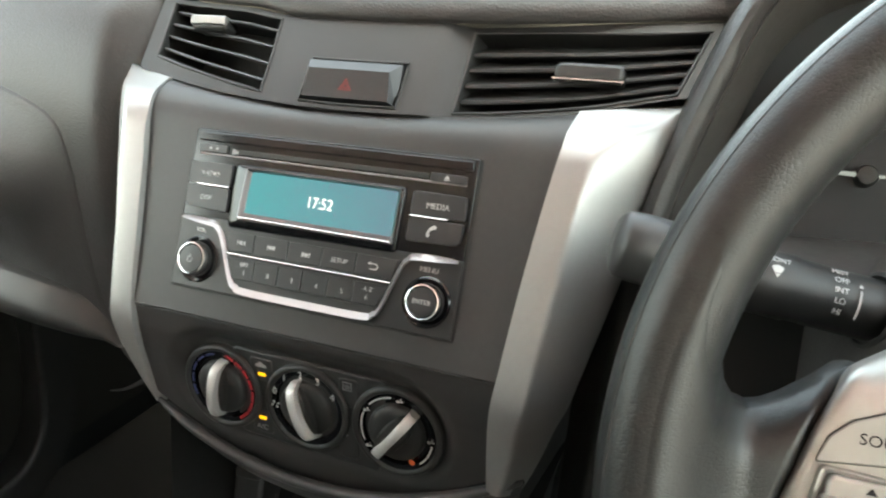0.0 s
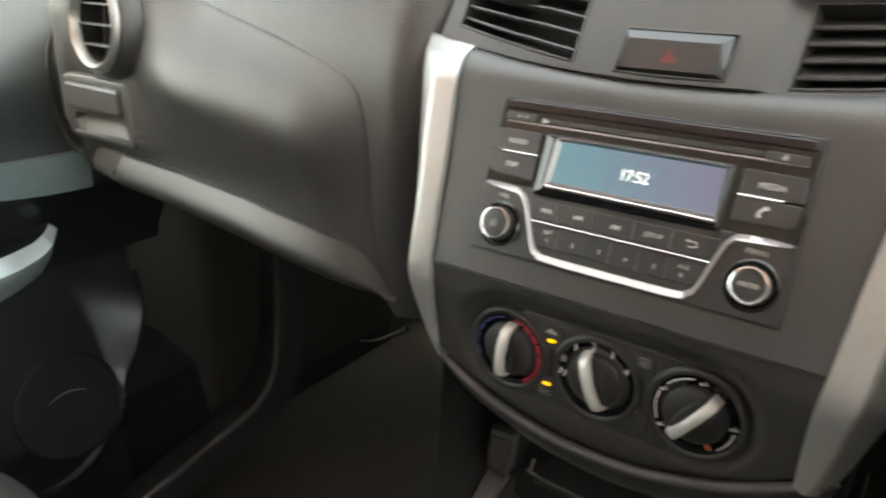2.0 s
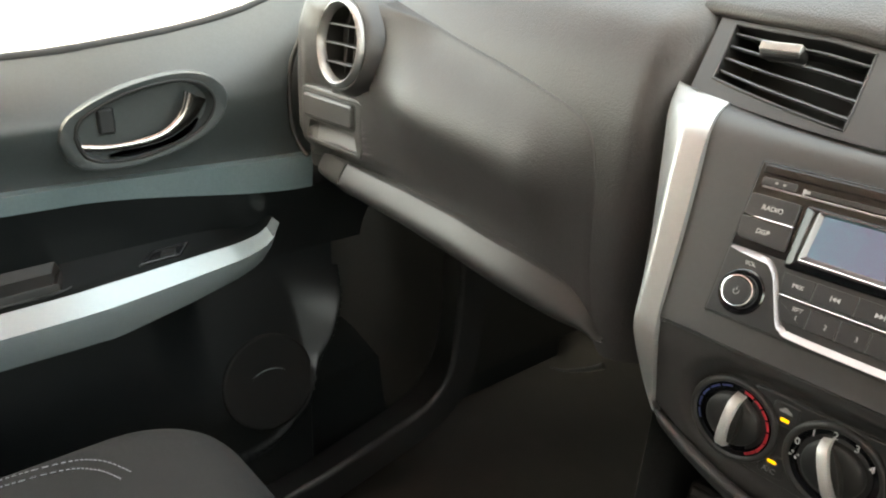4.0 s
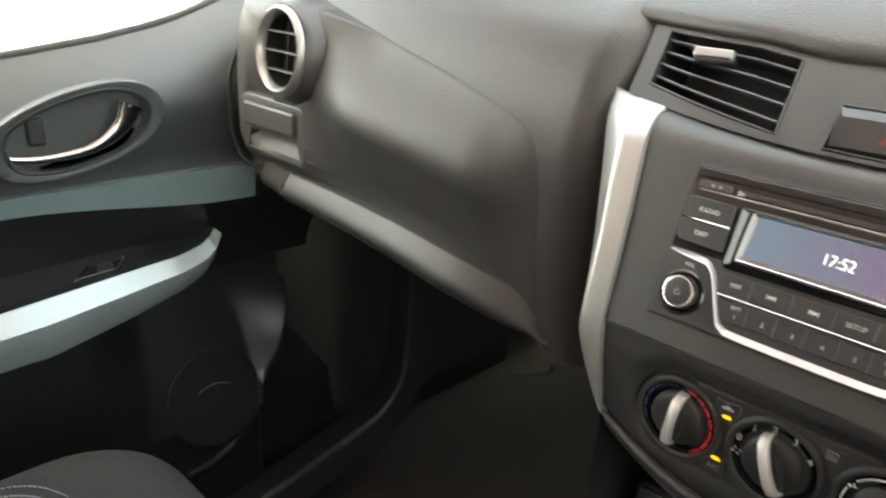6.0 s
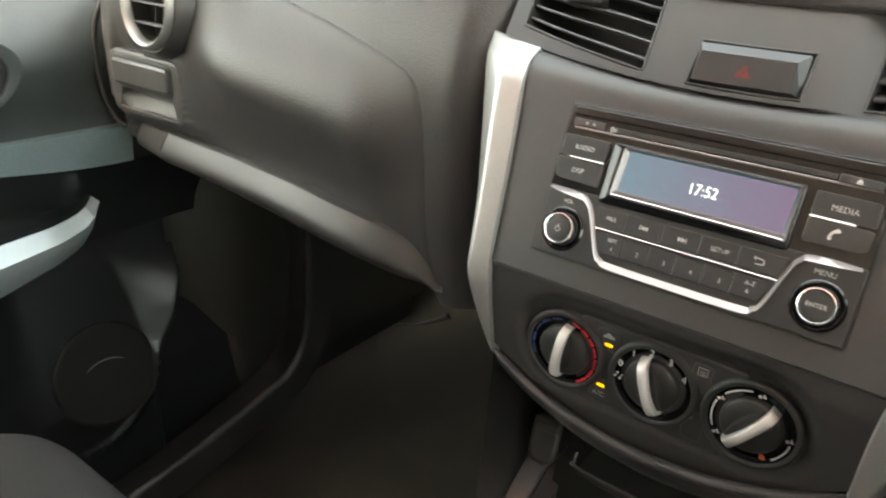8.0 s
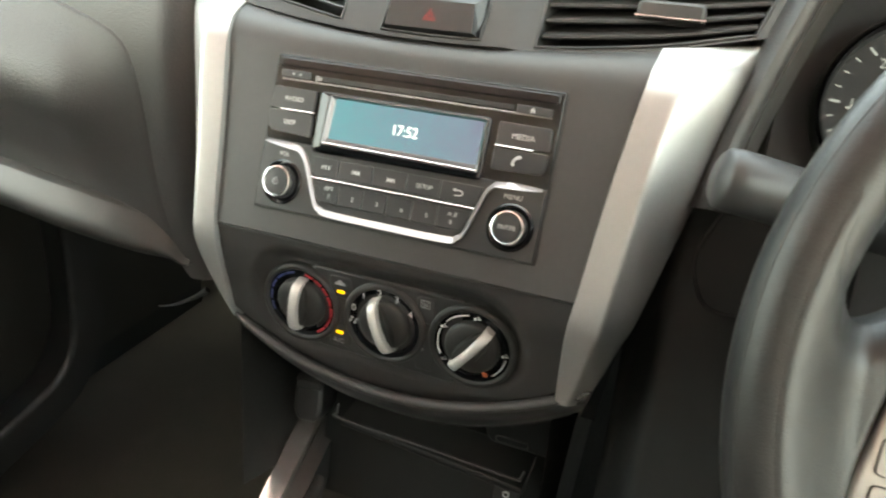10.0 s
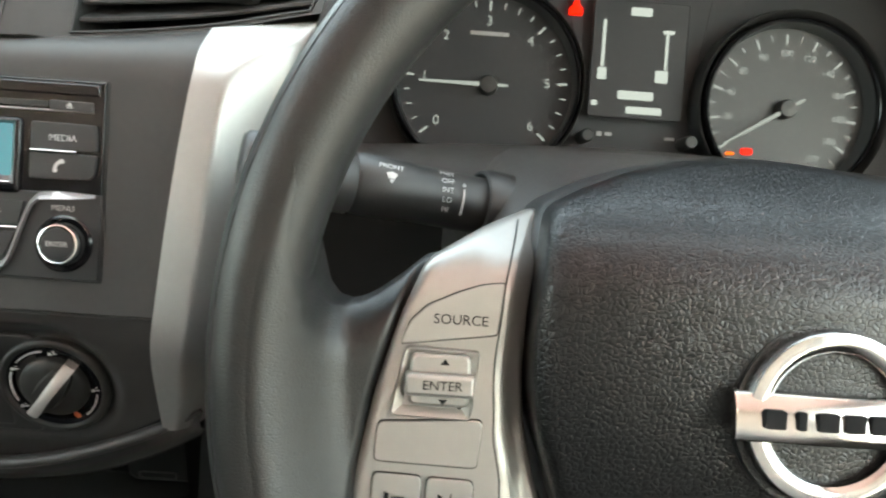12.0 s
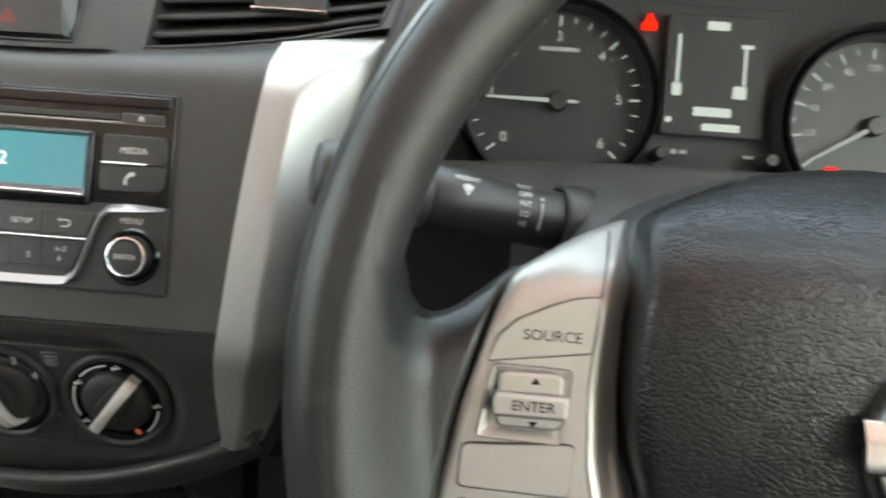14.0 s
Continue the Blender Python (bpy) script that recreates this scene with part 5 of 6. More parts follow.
screen = part("trip_screen", prism(rrect(0.3725, 0.0685, 0.4350, 0.1440, 0.002), GY - 0.0035, GY, 0.0005), GAUGE, cluster, "small dark trip screen", m=FACE)
bars = [rrect(0.3790, 0.1010, 0.3812, 0.1310, 0.0004), rrect(0.3772, 0.0925, 0.3832, 0.1005, 0.001), rrect(0.4205, 0.1010, 0.4225, 0.1240, 0.0004), rrect(0.4185, 0.1240, 0.4260, 0.1265, 0.0004), rrect(0.4150, 0.0925, 0.4235, 0.1005, 0.001), rrect(0.3965, 0.1345, 0.4105, 0.1400, 0.0012), rrect(0.3915, 0.0805, 0.4150, 0.0862, 0.001), rrect(0.3745, 0.0755, 0.3785, 0.0790, 0.001), rrect(0.3975, 0.0715, 0.4210, 0.0762, 0.001)]
for bar in bars:
    sign([bar], GY - 0.0038, SHOWNDIM, screen, "lit_segment")
lamp_pts = [(0.3570, 0.1340), (0.3655, 0.1340), (0.3655, 0.1375), (0.3630, 0.1395), (0.3625, 0.1430), (0.3600, 0.1430), (0.3595, 0.1395), (0.3570, 0.1375)]
part("warning_light", prism(lamp_pts, GY - 0.0022, GY + 0.003, 0.0003), REDLAMP, cluster, "lit red warning light", m=FACE)
for x in (0.3715, 0.4380):
    part("reset_pin", lathe([(0.0042, 0.0), (0.0042, -0.019), (0.0034, -0.0205), (0.00005, -0.0205)], 20, (x, GY + 0.004, 0.0545)), BLACK, cluster, m=FACE)
for bar in (rrect(0.3800, 0.0560, 0.3835, 0.0590, 0.0008), rrect(0.3855, 0.0565, 0.3900, 0.0588, 0.0005), rrect(0.4250, 0.0560, 0.4315, 0.0580, 0.0004)):
    sign([bar], GY - 0.0024, INKGREY, cluster, "printed_bar")

# hood round the cluster
HOOD = [(0.2070, 0.002), (0.2105, 0.03), (0.2162, 0.06), (0.2315, 0.115), (0.2490, 0.160), (0.2800, 0.188), (0.3400, 0.202), (0.4050, 0.206), (0.4700, 0.202), (0.5400, 0.188), (0.5920, 0.160), (0.6120, 0.115), (0.6080, 0.06), (0.6000, 0.03), (0.5960, 0.002)]


def hood_row(grow, y, lean):
    pts = smooth_path([(0.405 + (x - 0.405) * (1 + grow), 0, z * (1 + grow * 0.5)) for x, z in HOOD], 5)
    return [(p.x, y - lean * ease((p.z - 0.02) / 0.15) * (0.12 + 0.88 * ease((p.x - 0.235) / 0.08)), p.z) for p in pts]


hood = thing("cluster_hood", "grained dark hood round the instrument cluster", "hood", FACE @ Vector((0.405, 0.05, 0.18)))
part("hood_inner", loft([hood_row(-0.02, GY + 0.01, 0), hood_row(0.0, 0.050, 0.02), hood_row(0.03, 0.030, 0.06)], closed=False), SHELL, hood, m=FACE)
part("hood_joint", tube(hood_row(0.03, 0.029, 0.06), 0.0011, 6), BLACK, hood, "dark joint inside the hood's edge", m=FACE)
part("hood_rim", loft([hood_row(0.03, 0.030, 0.06), hood_row(0.04, 0.0235, 0.064), hood_row(0.055, 0.0195, 0.064), hood_row(0.075, 0.0185, 0.058), hood_row(0.10, 0.022, 0.050), hood_row(0.13, 0.036, 0.035), hood_row(0.15, 0.072, 0.02), hood_row(0.155, 0.12, 0.0)], closed=False), PADDED, hood, m=FACE)
part("cluster_deck", sheet(lambda u, v: (0.225 + 0.37 * u, GY + 0.004 - 0.13 * v, 0.040 - 0.045 * v * v + 0.008 * math.sin(math.pi * u)), steps(0, 1, 16), steps(0, 1, 8)), DASH, hood, "grained shelf before the gauges", m=FACE)

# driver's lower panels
# Panel and lid take the near-black colour for the shade behind the wheel.
part("driver_panel", sheet(lambda u, v: (0.160 + 0.62 * u, 0.084 - 0.0365 * ease(u * 24) + 0.03 * v * v, 0.03 - 0.36 * v), steps(0, 0.06, 10) + steps(0.08, 1, 24), steps(0, 1, 10)), CAVITY, dashboard, "driver's lower panel, darkened for the shade there", m=FACE)
LID = rounded([(0.196, -0.012), (0.191, -0.030), (0.202, -0.060), (0.250, -0.058), (0.300, -0.056), (0.300, 0.010), (0.206, 0.010)], 0.014, 5)
part("knee_lid_gap", tube([(x, 0.0472 + 0.231 * (0.03 - z) ** 2, z) for x, z in LID], 0.0009, 6, closed=True), BLACK, dashboard, m=FACE)
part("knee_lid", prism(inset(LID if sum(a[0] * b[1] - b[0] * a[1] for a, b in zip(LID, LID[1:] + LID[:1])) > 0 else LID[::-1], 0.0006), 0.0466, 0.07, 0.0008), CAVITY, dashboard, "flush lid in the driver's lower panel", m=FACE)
part("driver_side_pad", sheet(lambda u, v: (0.60 + 0.20 * u, 0.02 + 0.05 * v, 0.25 - 0.40 * v + 0.0 * u), steps(0, 1, 6), steps(0, 1, 8)), DOORSKIN, dashboard, "grey outer end of the dash", m=FACE)

# ---- pocket and floor console under the stack ----
console = thing("centre_console", "dark floor console with an open bin and silver side trims", "console", (0, -0.1, -0.15))
# The inside of the bin is coloured near-black in place of its shade.
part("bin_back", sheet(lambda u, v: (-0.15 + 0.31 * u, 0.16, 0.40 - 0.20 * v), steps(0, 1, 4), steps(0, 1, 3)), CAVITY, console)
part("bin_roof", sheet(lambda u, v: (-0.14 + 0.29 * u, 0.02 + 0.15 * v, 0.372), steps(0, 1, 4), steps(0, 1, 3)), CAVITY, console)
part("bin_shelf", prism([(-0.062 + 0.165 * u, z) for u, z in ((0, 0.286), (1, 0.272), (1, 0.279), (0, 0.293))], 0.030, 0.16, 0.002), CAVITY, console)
part("shelf_edge", tube(smooth_path([(-0.066, 0.034, 0.305), (-0.0655, 0.030, 0.298), (-0.061, 0.029, 0.2945), (0.02, 0.033, 0.2885), (0.092, 0.0365, 0.2815), (0.099, 0.038, 0.283), (0.101, 0.041, 0.288)], 6), 0.0011, 8), SATIN, console, "lighter shelf edge")
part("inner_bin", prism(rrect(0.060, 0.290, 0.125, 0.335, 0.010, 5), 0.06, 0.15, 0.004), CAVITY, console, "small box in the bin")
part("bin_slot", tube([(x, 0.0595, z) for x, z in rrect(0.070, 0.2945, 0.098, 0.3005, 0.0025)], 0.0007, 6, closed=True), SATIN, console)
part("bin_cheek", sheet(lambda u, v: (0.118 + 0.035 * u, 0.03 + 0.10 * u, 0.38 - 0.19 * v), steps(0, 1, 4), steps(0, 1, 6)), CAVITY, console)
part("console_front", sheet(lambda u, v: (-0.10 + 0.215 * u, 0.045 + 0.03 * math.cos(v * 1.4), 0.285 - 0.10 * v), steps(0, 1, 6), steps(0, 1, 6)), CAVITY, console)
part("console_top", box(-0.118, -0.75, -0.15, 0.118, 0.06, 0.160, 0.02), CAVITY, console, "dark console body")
for s in (1, -1):
    part("bin_pillar", loft([[(s * -0.1085, y, z), (s * -0.0930, y, z - 0.003), (s * -0.0900, y + 0.004, z - 0.03), (s * -0.1085, y + 0.004, z - 0.03)] for y, z in ((0.085, 0.244), (0.06, 0.230), (0.03, 0.214), (0.0, 0.199), (-0.04, 0.182), (-0.10, 0.172))]), DARK, console)
part("bin_rim", tube(smooth_path([(-0.090, 0.04, 0.205), (-0.078, -0.005, 0.194), (-0.04, -0.018, 0.190), (0.05, -0.018, 0.190), (0.085, -0.005, 0.194), (0.098, 0.04, 0.205)], 6), 0.007, 10), DARK, console)
for s in (1, -1):
    rows = []
    for x, y, z in ((-0.1215, 0.088, 0.252), (-0.1205, 0.062, 0.236), (-0.1200, 0.03, 0.219), (-0.1195, 0.0, 0.203), (-0.119, -0.04, 0.187), (-0.119, -0.10, 0.176), (-0.119, -0.30, 0.170)):
        rows.append([(s * x + s * 0.0115, y, z - 0.030), (s * x + s * 0.0110, y, z - 0.003), (s * x + s * 0.0095, y - 0.001, z), (s * x - s * 0.0095, y - 0.001, z + 0.001), (s * x - s * 0.0110, y, z - 0.002), (s * x - s * 0.0125, y, z - 0.030)])
    part("silver_side_trim", loft(rows), RAILSILVER, console, "polished silver edge of the console")
socket = thing("power_socket", "black power socket cover under the climate panel", "power socket", (-0.118, 0.06, 0.27))
SK = Matrix.Translation((-0.1025, 0.045, 0.292)) @ pose(0, 0, 0, -18, 0, 6)
part("cover", prism(rounded([(-0.0135, -0.012), (-0.008, -0.022), (0.009, -0.022), (0.0145, -0.012), (0.0145, 0.022), (-0.0135, 0.022)], 0.006), -0.004, 0.03, 0.004), DARK, socket, m=SK)
part("pull_tab", prism(rrect(-0.011, 0.010, 0.012, 0.0185, 0.002), -0.0075, 0.0, 0.002), DARK, socket, m=SK)

AUX = Matrix.Translation((0.083, 0.0665, 0.235)) @ pose(0, 0, 0, -14, 0, 0)
aux = thing("aux_socket", "dark grey audio socket plate with a white ring", "socket", (0.083, 0.07, 0.22))
part("plate", prism(rrect(-0.011, -0.030, 0.011, 0.010, 0.002), -0.0022, 0.004, 0.0008), KEYCAP, aux, m=AUX)
part("ring", lathe([(0.0031, 0.0), (0.0031, -0.0030), (0.0026, -0.0034), (0.0018, -0.0030), (0.0017, 0.0)], 24), INK, aux, "white ring round the socket", m=AUX)
part("hole", lathe([(0.0018, -0.0026), (0.00005, -0.0026)], 20), CAVITY, aux, m=AUX)

# ---- passenger door ----
door = thing("passenger_door", "grey passenger door card with chrome handle and silver armrest edge", "car door", (-0.82, -0.2, -0.15))


def sill_z(y):
    return line_at([(-1.2, 0.562), (-0.5, 0.572), (-0.22, 0.593), (-0.094, 0.612), (0.0, 0.632), (0.074, 0.660), (0.14, 0.69), (0.30, 0.74)], y)


def card(u, v):
    """The upper door card between the window sill and the band."""
    y = -1.2 + 1.5 * u
    zt, zb = sill_z(y), 0.439 - 0.002 * ease((y + 0.24) / 0.3)
    if v < 0.12:
        t = v / 0.12
        return (-0.885 + 0.030 * math.sin(t * math.pi / 2), y, zt - 0.012 + 0.012 * math.sin(t * math.pi * 0.5) - 0.010 * max(0, t - 0.7))
    t = (v - 0.12) / 0.88
    z = zt - 0.003 + (zb - zt) * t
    dy, dz = y + 0.147, z - 0.514
    dy, dz = dy * 0.976 + dz * 0.217, dz * 0.976 - dy * 0.217
    hollow = 0.034 * ease((1.12 - (dy / 0.088) ** 2 - (dz / 0.041) ** 2) / 0.3)
    return (-hollow - 0.855 + 0.060 * math.sin(min(1, t * 1.9) * math.pi / 2) - 0.026 * ease((t - 0.45) / 0.55), y, zt - 0.003 + (zb - zt) * t)


part("upper_card", sheet(card, steps(0, 0.62, 14) + steps(0.63, 0.79, 60) + steps(0.81, 1, 12), steps(0, 0.12, 5) + steps(0.15, 1, 44)), DOORSKIN, door, "soft grained upper door card")


part("window_seal", tube([(-0.862, y, sill_z(y) - 0.002) for y in steps(-1.0, 0.22, 24)], 0.0072, 8), BLACK, door, "black rubber window seal")


def band_sheet(u, v):
    y = -1.2 + 1.29 * u
    k = ease((y + 0.25) / 0.33)
    zt, zb = 0.441 - 0.004 * k, 0.416 - 0.031 * k
    if v < 0:
        return (-0.835, y, zt + 0.001)
    return (-0.803 - 0.006 * v, y, zt + (zb - zt) * v)


part("band", sheet(band_sheet, steps(0, 1, 40), [-1] + steps(0, 1, 4)), BAND, door, "plain grey band across the door")
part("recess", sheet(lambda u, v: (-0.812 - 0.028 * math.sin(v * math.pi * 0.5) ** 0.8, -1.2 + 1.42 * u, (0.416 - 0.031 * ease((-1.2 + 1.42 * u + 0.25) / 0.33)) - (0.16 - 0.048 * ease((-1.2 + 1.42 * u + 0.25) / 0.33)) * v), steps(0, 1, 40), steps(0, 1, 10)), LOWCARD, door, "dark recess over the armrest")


def arm(u, v):
    """The armrest's silver edge: a tapering band that turns up at its tip."""
    y = -0.9 + 0.925 * u
    zt = line_at([(-0.9, 0.290), (-0.265, 0.316), (-0.10, 0.3245), (-0.03, 0.3275), (-0.008, 0.3295), (0.006, 0.333), (0.016, 0.338), (0.025, 0.344)], y)
    zb = line_at([(-0.9, 0.240), (-0.30, 0.245), (-0.246, 0.2455), (-0.228, 0.2440), (-0.12, 0.262), (-0.02, 0.284), (0.004, 0.294), (0.016, 0.309), (0.022, 0.324), (0.025, 0.336)], y)
    x = line_at([(-0.9, -0.745), (-0.27, -0.748), (-0.05, -0.765), (0.0, -0.780), (0.025, -0.795)], y)
    if v < 0.45:
        t = v / 0.45
        return (x - 0.021 * (1 - t), y, zt + 0.002 - (zt - zb) * 0.32 * t)
    t = (v - 0.45) / 0.55
    return (x - 0.012 * t * t - 0.004 * t, y, zt + 0.002 - (zt - zb) * 0.32 + (zb - zt - 0.002) * 0.68 * t)


AU = steps(0, 0.6, 8) + steps(0.64, 1, 22)
part("armrest_trim", sheet(arm, AU, [0, 0.1, 0.25, 0.4, 0.45, 0.5, 0.6, 0.75, 0.9, 1.0]), ARMSILVER, door, "satin silver armrest edge", sharp=22)


def arm_top(u, v):
    """The top of the armrest climbs a little towards the door."""
    p = arm(u, 0)
    return (p[0] - 0.062 * v, p[1] - 0.004 * v, p[2] + 0.0005 - 0.004 * math.sin(min(1.0, v * 3) * math.pi * 0.5) + 0.020 * v * (1 - 0.7 * ease((p[1] + 0.08) / 0.1)))


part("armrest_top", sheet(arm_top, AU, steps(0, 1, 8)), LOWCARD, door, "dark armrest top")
SWITCH = rounded([(0.778, 0.26), (0.838, 0.20), (0.862, 0.54), (0.805, 0.56)], 0.004, 3)


def on_arm(pts, lift):
    return [(q[0], q[1], q[2] + lift) for q in (arm_top(u, v) for u, v in pts)]


part("armrest_under", sheet(lambda u, v: (lambda p: (p[0] - 0.055 * v, p[1], p[2] - 0.012 * v))(arm(u, 1)), AU, steps(0, 1, 4)), BLACK, door)
switch = part("window_switch", loft([on_arm(SWITCH, -0.004), on_arm(SWITCH, 0.0022), on_arm([(0.822 + (u - 0.822) * 0.93, 0.39 + (v - 0.39) * 0.9) for u, v in SWITCH], 0.0034), on_arm([(0.822 + (u - 0.822) * 0.8, 0.39 + (v - 0.39) * 0.75) for u, v in SWITCH], 0.0005)]), PIANO, door, "gloss black window switch")
part("switch_key", loft([on_arm([(0.812, 0.31), (0.833, 0.28), (0.838, 0.43), (0.817, 0.46)], 0.0), on_arm([(0.8125, 0.32), (0.8325, 0.29), (0.8375, 0.42), (0.8175, 0.45)], 0.0045)]), KEYCAP, switch)

GRIP = rounded([(0.40, 0.16), (0.672, 0.16), (0.684, 0.55), (0.684, 0.86), (0.40, 0.90)], 0.006, 4)
grip = part("pull_grip", loft([on_arm(GRIP, -0.006), on_arm(GRIP, 0.010), on_arm([(0.54 + (u - 0.54) * 0.985, 0.50 + (v - 0.50) * 0.93) for u, v in GRIP], 0.0135), on_arm([(0.54 + (u - 0.54) * 0.93, 0.50 + (v - 0.50) * 0.6) for u, v in GRIP], 0.0045)]), BLACK, door, "black pull cup beside the window switch")
# A lighter bar drawn as the highlight on the cup's glossy edge.
part("grip_highlight", tube([Vector(q) for q in on_arm([(u, 0.13) for u in steps(0.42, 0.664, 10)] + [(0.680, 0.16), (0.687, 0.24)], 0.0035)], 0.0011, 6), SATIN, grip, "highlight along the edge of the pull cup")

# the thin rib under the speaker: angle, radius, width and height along it
RIB = [(-112, 0.131, 0.006, 0.010), (-60, 0.0920, 0.006, 0.011), (-20, 0.0900, 0.007, 0.011), (-4, 0.0905, 0.008, 0.007), (6, 0.096, 0.008, 0.0)]
SPINE = []
for row0, row1 in zip(RIB, RIB[1:]):
    for t in steps(0, 1, 10)[:-1]:
        a, r, w, h = (q0 + (q1 - q0) * t for q0, q1 in zip(row0, row1))
        SPINE.append((-0.004 + r * math.cos(radians(a)), 0.070 + r * math.sin(radians(a)), w, h))
SPINE = np.array(SPINE)


def rib_height(y, z):
    """A thin smooth rib that runs round the foot of the speaker."""
    d2 = (y - SPINE[:, 0]) ** 2 + (z - SPINE[:, 1]) ** 2
    return float(np.sum((SPINE[:, 3] * np.exp(-d2 / SPINE[:, 2] ** 2)) ** 8) ** 0.125 * 0.85)


# the raised land beside the speaker: its two edges by height, as (z, y)
LAND_REAR = [(0.02, 0.0715), (0.067, 0.0725), (0.11, 0.0745), (0.15, 0.0735), (0.18, 0.068), (0.21, 0.060), (0.25, 0.045)]
LAND_FRONT = [(0.0235, 0.0725), (0.061, 0.0855), (0.11, 0.1215), (0.173, 0.148), (0.211, 0.158), (0.25, 0.162)]


def low_card(y, z):
    """A card that leans away upwards, with a tilted land before the speaker and a step down in front of it."""
    rear, front = line_at(LAND_REAR, z), line_at(LAND_FRONT, z)
    land = 0.46 * min(max(0.0, y - rear), front - rear) * (1 - ease((z - 0.135) / 0.125))
    drop = ease((y - front) / 0.014)
    lean = 0.08 + 0.22 * ease((y + 0.17) / 0.09)
    return (-0.805 - lean * max(0.0, z - 0.03) + land * (1 - drop) - 0.02 * drop + rib_height(y, z), y, z)


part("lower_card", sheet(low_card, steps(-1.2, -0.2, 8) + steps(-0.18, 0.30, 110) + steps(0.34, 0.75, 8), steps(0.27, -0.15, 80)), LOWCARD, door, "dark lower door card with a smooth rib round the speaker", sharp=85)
SPK = Matrix.Translation((-0.8065, 0.004, 0.068)) @ pose(0, 0, 0, 0, -16, 0) @ pose(0, 0, 0, 0, 0, 90) @ Matrix.Diagonal((0.79, 1, 0.79, 1))
spk = part("speaker", lathe([(0.102, 0.03), (0.101, 0.008), (0.098, 0.0055), (0.092, 0.0055), (0.05, 0.0075), (0.00005, 0.0085)], 56), CAVITY, door, "round speaker grille", m=SPK)
part("grille_crescent", tube([(0.066 * math.cos(a), 0.0058, 0.066 * math.sin(a) - 0.038) for a in steps(radians(55), radians(122), 12)], lambda t: 0.0003 + 0.0008 * (1 - (2 * t - 1) ** 2), 6), ARMSILVER, spk, "thin crescent line on the grille", m=SPK)


part("door_seal", tube(smooth_path([(-0.752, 0.098, 0.672), (-0.772, 0.073, 0.630), (-0.792, 0.055, 0.580), (-0.796, 0.050, 0.534), (-0.791, 0.050, 0.488), (-0.778, 0.054, 0.460), (-0.765, 0.060, 0.447)], 5), 0.0036, 8), BLACK, door, "black seal along the dash end")
# door release
HD = Matrix.Translation((-0.794, 0, 0)) @ pose(0, 0, 0, 0, 0, 90)
OVAL = smooth_path([(-0.253, 0, 0.499), (-0.240, 0, 0.526), (-0.178, 0, 0.556), (-0.105, 0, 0.5705), (-0.060, 0, 0.562), (-0.041, 0, 0.535), (-0.058, 0, 0.500), (-0.105, 0, 0.474), (-0.175, 0, 0.458), (-0.236, 0, 0.465), (-0.253, 0, 0.499)], 5)[:-1]
oval = [(p.x, p.z) for p in OVAL][::-1]
if sum(a[0] * b[1] - b[0] * a[1] for a, b in zip(oval, oval[1:] + oval[:1])) < 0:
    oval = oval[::-1]
OC = (-0.147, 0.514)


def shrunk(k):
    return [(OC[0] + (x - OC[0]) * k, OC[1] + (z - OC[1]) * k) for x, z in oval]


release = part("handle_surround", loft([[(x, 0.012, z) for x, z in shrunk(1.0)], [(x, 0.0004, z) for x, z in shrunk(0.99)], [(x, -0.0018, z) for x, z in shrunk(0.97)], [(x, -0.0018, z) for x, z in shrunk(0.86)], [(x, -0.001, z) for x, z in shrunk(0.835)], [(x, -0.0005, z) for x, z in shrunk(0.79)], [(x, 0.010, z) for x, z in shrunk(0.76)], [(x, 0.026, z) for x, z in shrunk(0.73)]], caps=False), DOORSKIN, door, "oval door release surround", m=HD)
part("release_cup", loft([[(x, 0.012, z) for x, z in shrunk(0.77)], [(x, 0.025, z) for x, z in shrunk(0.70)], [(x, 0.030, z) for x, z in shrunk(0.5)], [(x, 0.031, z) for x, z in shrunk(0.2)]]), DOORSKIN, release, m=HD)
part("surround_groove", tube([(x, -0.0008, z) for x, z in shrunk(0.815)], 0.0024, 8, closed=True), BLACK, release, "dark groove round the cup", m=HD)
lever = smooth_path([(-0.232, 0.006, 0.489), (-0.203, 0.0, 0.4855), (-0.170, -0.004, 0.487), (-0.138, -0.008, 0.4935), (-0.115, -0.010, 0.506), (-0.099, -0.011, 0.522), (-0.089, -0.011, 0.542)], 6)
part("release_lever", tube(lever, lambda t: 0.0046 + 0.0125 * t ** 3, 14, flat=0.5), BADGE, release, "curved chrome release lever", m=HD)
part("release_foot", prism(rounded([(-0.200, 0.474), (-0.110, 0.484), (-0.080, 0.512), (-0.085, 0.500), (-0.11, 0.474), (-0.16, 0.466)], 0.006), 0.004, 0.02, 0.002), PIANO, release, m=HD)
part("lock_knob", prism(rrect(-0.204, 0.500, -0.184, 0.532, 0.004), 0.006, 0.022, 0.003), DARK, release, m=HD)
mirror = thing("door_mirror", "dark outside mirror beyond the passenger window", "mirror", (-0.9, 0.15, 0.66))
part("housing", plate(rrect(-0.16, 0.0, 0.06, 0.16, 0.05, 5), lambda x, z: 0.0, 0.08, 0.02, (-0.05, 0.08)), MIRRORSHELL, mirror, m=Matrix.Translation((-0.985, 0.10, 0.648)) @ pose(0, 0, 0, 0, 0, 22))
part("mirror_glass", prism(rrect(-0.145, 0.014, 0.045, 0.145, 0.04, 5), -0.004, 0.01, 0.002), CHROME, mirror, m=Matrix.Translation((-0.985, 0.10, 0.648)) @ pose(0, 0, 0, 0, 0, 22))

part("mirror_arm", tube([(-0.89, 0.20, 0.67), (-0.93, 0.17, 0.69), (-1.00, 0.13, 0.70)], 0.022, 10), MIRRORSHELL, mirror)

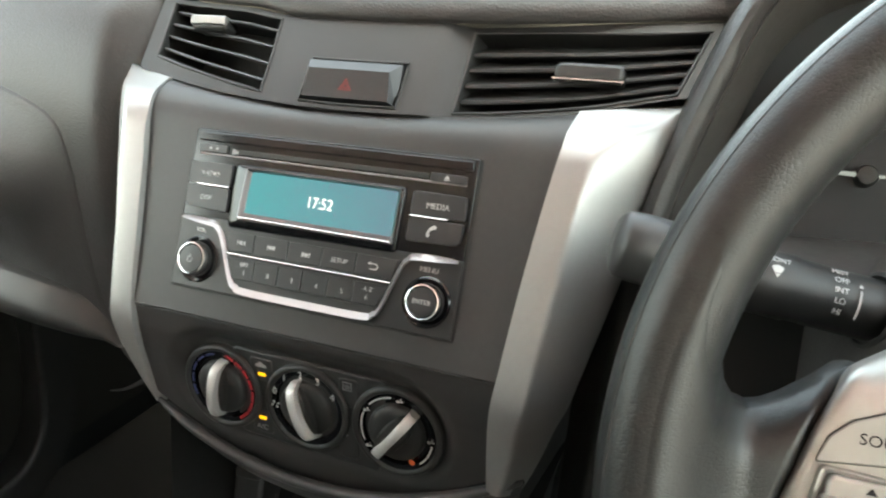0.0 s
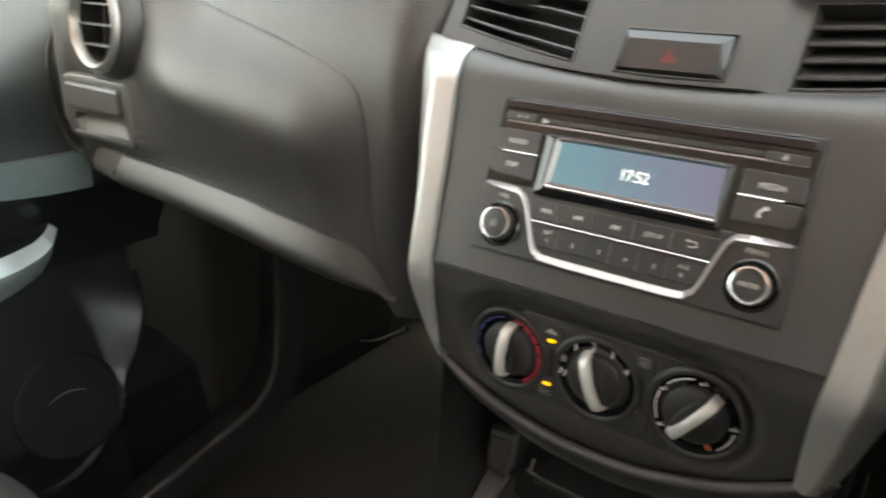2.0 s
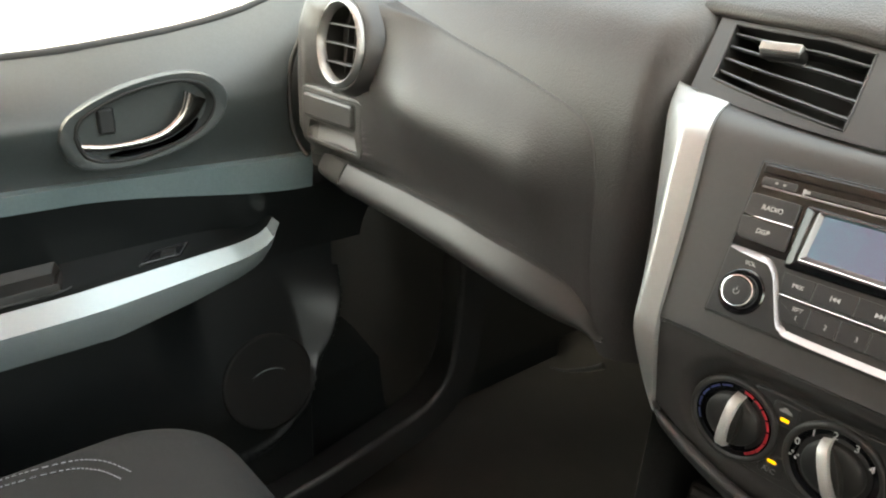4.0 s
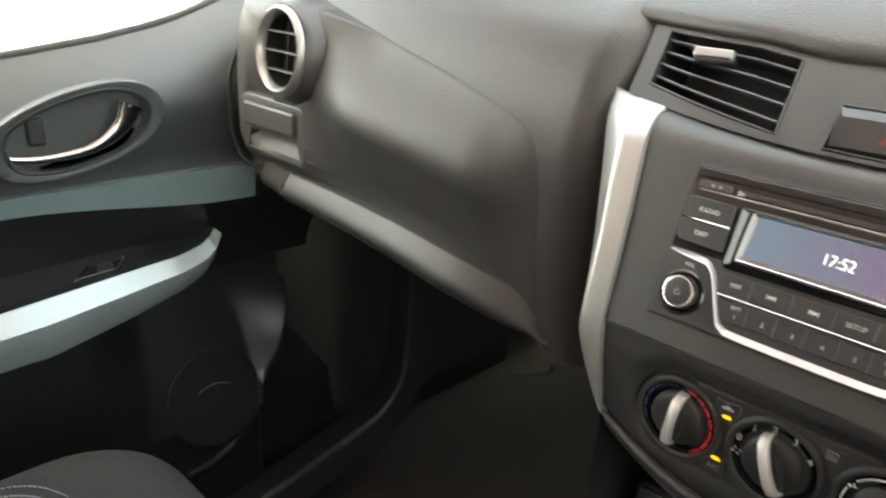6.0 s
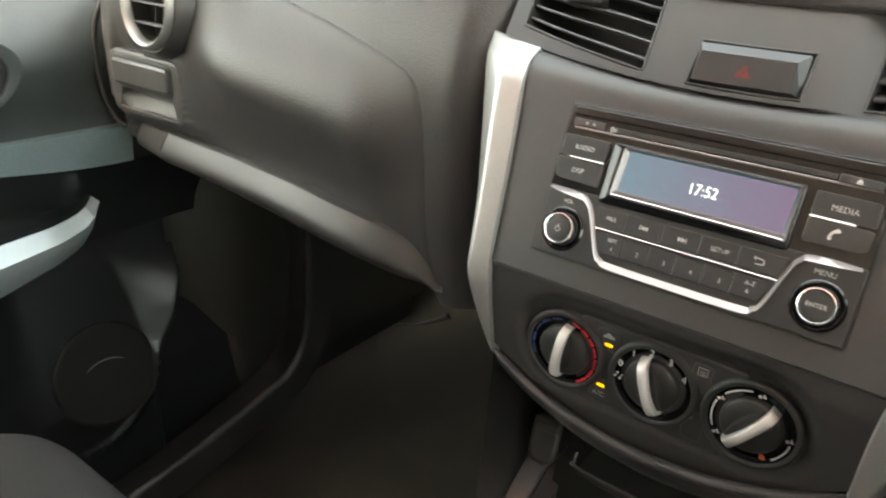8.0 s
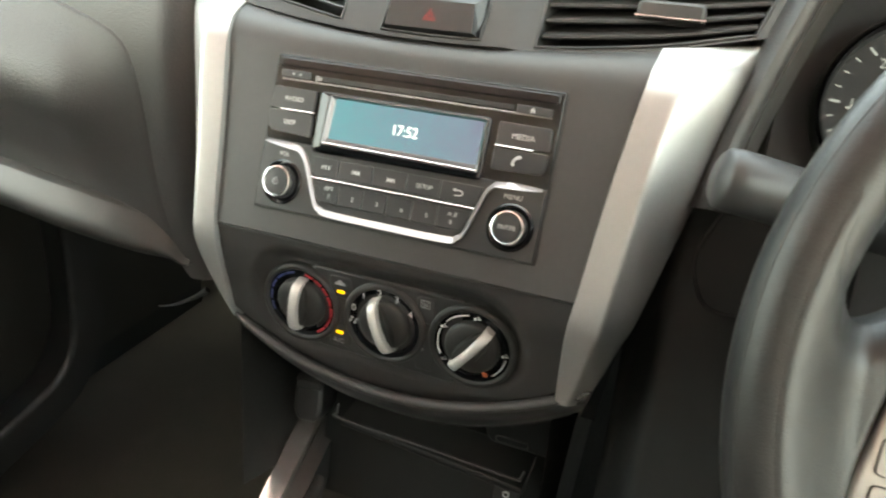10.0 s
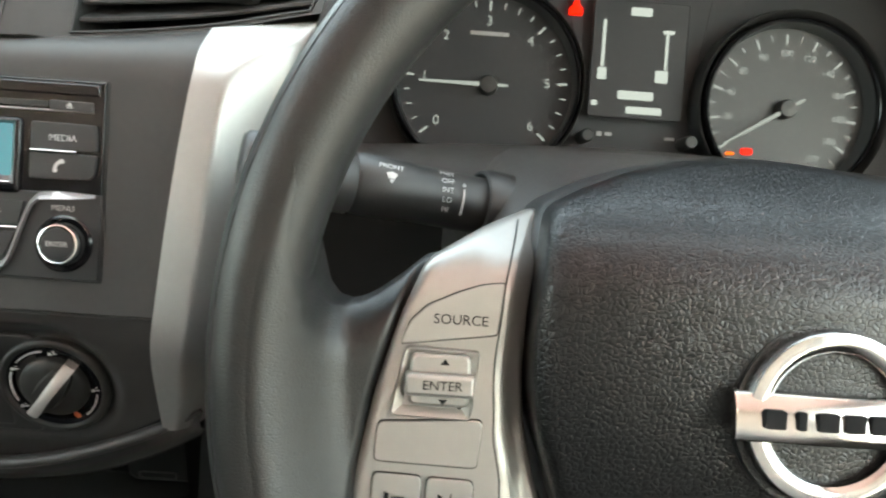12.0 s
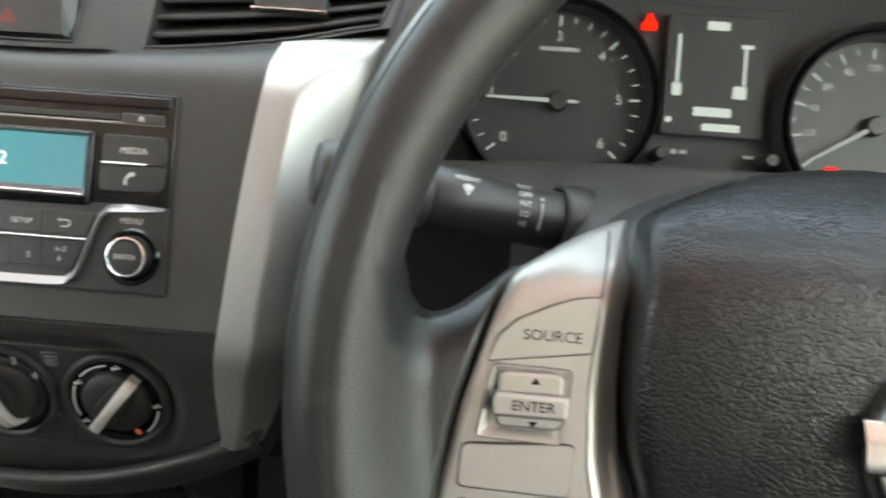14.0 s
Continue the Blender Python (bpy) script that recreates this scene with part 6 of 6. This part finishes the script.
# ---- passenger seat ----
seat = thing("passenger_seat", "dark cloth passenger seat with white double stitching", "seat", (-0.42, -0.5, -0.15))


def cushion_ring(k, z):
    """The cushion's plan, drawn in by k metres, at height z."""
    return [(x, y, z) for x, y in rrect(-0.606 + k, -0.70 + k, -0.135 - k, -0.182 - k, 0.105 - min(k, 0.08) * 0.6, 8)]


part("cushion", loft([cushion_ring(0.010, 0.08), cushion_ring(0.0, 0.14), cushion_ring(0.0, 0.185), cushion_ring(0.006, 0.208), cushion_ring(0.018, 0.226), cushion_ring(0.036, 0.238), cushion_ring(0.060, 0.244), cushion_ring(0.075, 0.2425), cushion_ring(0.10, 0.243), cushion_ring(0.15, 0.236)]), CLOTH, seat, "dark cloth cushion", sharp=80)
part("seat_base", box(-0.57, -0.62, -0.15, -0.18, -0.24, 0.12, 0.02), BLACK, seat)
part("backrest", box(-0.63, -0.90, 0.22, -0.12, -0.72, 0.88, 0.06), CLOTH, seat, "dark cloth backrest")
for off in (0.0, 0.011):
    stitch = bmesh.new()
    seam = smooth_path([(-0.565 + off, -0.62, 0.2440), (-0.562 + off, -0.45, 0.2448), (-0.552 + off, -0.355 - off * 0.4, 0.2452), (-0.533 + off, -0.318 - off * 0.7, 0.2452), (-0.497 + off * 0.4, -0.2985 - off, 0.2450)], 8)
    for p0, p1 in zip(seam, seam[1:]):
        n = max(1, int((p1 - p0).length / 0.005))
        for i in range(n):
            tube([p0.lerp(p1, i / n), p0.lerp(p1, (i + 0.62) / n)], 0.0006, 5, into=stitch)
    tagged(part("stitching", stitch, THREAD, seat, "white stitching"), kind="stuff")
for txt, along, ang in (("MIST", 0.0385, -40), ("OFF", 0.0385, -58), ("INT", 0.0385, -76), ("LO", 0.0385, -94), ("HI", 0.0385, -112), ("FRONT", 0.0655, -50)):
    stalk_print(txt, 0.0036, along, ang)


def stalk_mark(shapes, along, angle, mat=INK, r=0.0143, name="printed_symbol", parent=None):
    """A flat sign on the stalk, drawn in (x along the stalk, z round it)."""
    m = STALK @ Matrix.Translation((0, along, 0)) @ pose(0, 0, 0, 0, angle, 0) @ Matrix.Translation((0, 0, r)) @ pose(0, 0, 0, 0, 0, -90) @ pose(0, 0, 0, -90)
    for pts in shapes:
        part(name, prism(list(pts), -0.0001, 0.0001, 0), mat, parent or shaft, m=m, flat=True)


stalk_mark([[(-0.0026, 0.0018), (0.0, 0.0028), (0.0026, 0.0018), (0.0015, -0.0006), (-0.0015, -0.0006)], [(-0.0012, -0.0010), (0.0012, -0.0010), (0.0, -0.0028)]], 0.0655, -72)
for a0 in range(-72, -120, -6):
    stalk_mark([[(-0.0004, -0.0009), (0.0004, -0.0009), (0.0004, 0.0009), (-0.0004, 0.0009)]], 0.0305, a0)
stalk_mark([[(-0.0010, -0.0008), (0.0010, -0.0008), (0.0, 0.0010)]], 0.0305, -60)
stalk_mark([rrect(-0.0012, -0.0012, 0.0012, 0.0012, 0.0008), rrect(0.0018, -0.0016, 0.0036, 0.0002, 0.0006)], 0.0900, -82, r=0.0150)

# door sill under the passenger door
sill = [Vector(p) for p in smooth_path([(-0.725, -0.60, -0.120), (-0.725, -0.20, -0.108), (-0.722, 0.006, -0.087), (-0.720, 0.103, -0.069), (-0.718, 0.225, -0.040), (-0.716, 0.270, -0.022), (-0.714, 0.302, 0.016), (-0.714, 0.314, 0.070), (-0.714, 0.320, 0.16), (-0.714, 0.322, 0.26), (-0.714, 0.322, 0.38)], 6)]
rows = []
for i, p in enumerate(sill):
    t = (sill[min(i + 1, len(sill) - 1)] - sill[max(i - 1, 0)]).normalized()
    up = Vector((0, -t.z, t.y))
    rows.append([p + Vector((-0.09, 0, 0)) - up * 0.040, p + Vector((-0.020, 0, 0)) - up * 0.012, p + Vector((-0.009, 0, 0)) - up * 0.003, p + Vector((-0.003, 0, 0)), p + Vector((0.002, 0, 0)) - up * 0.003, p + Vector((0.004, 0, 0)) - up * 0.010, p + Vector((0.005, 0, 0)) - up * 0.06])
tagged(part("door_sill", loft(rows, closed=False), DARK, sharp=80), "dark plastic sill trim under the passenger door", "sill", kind="structure")
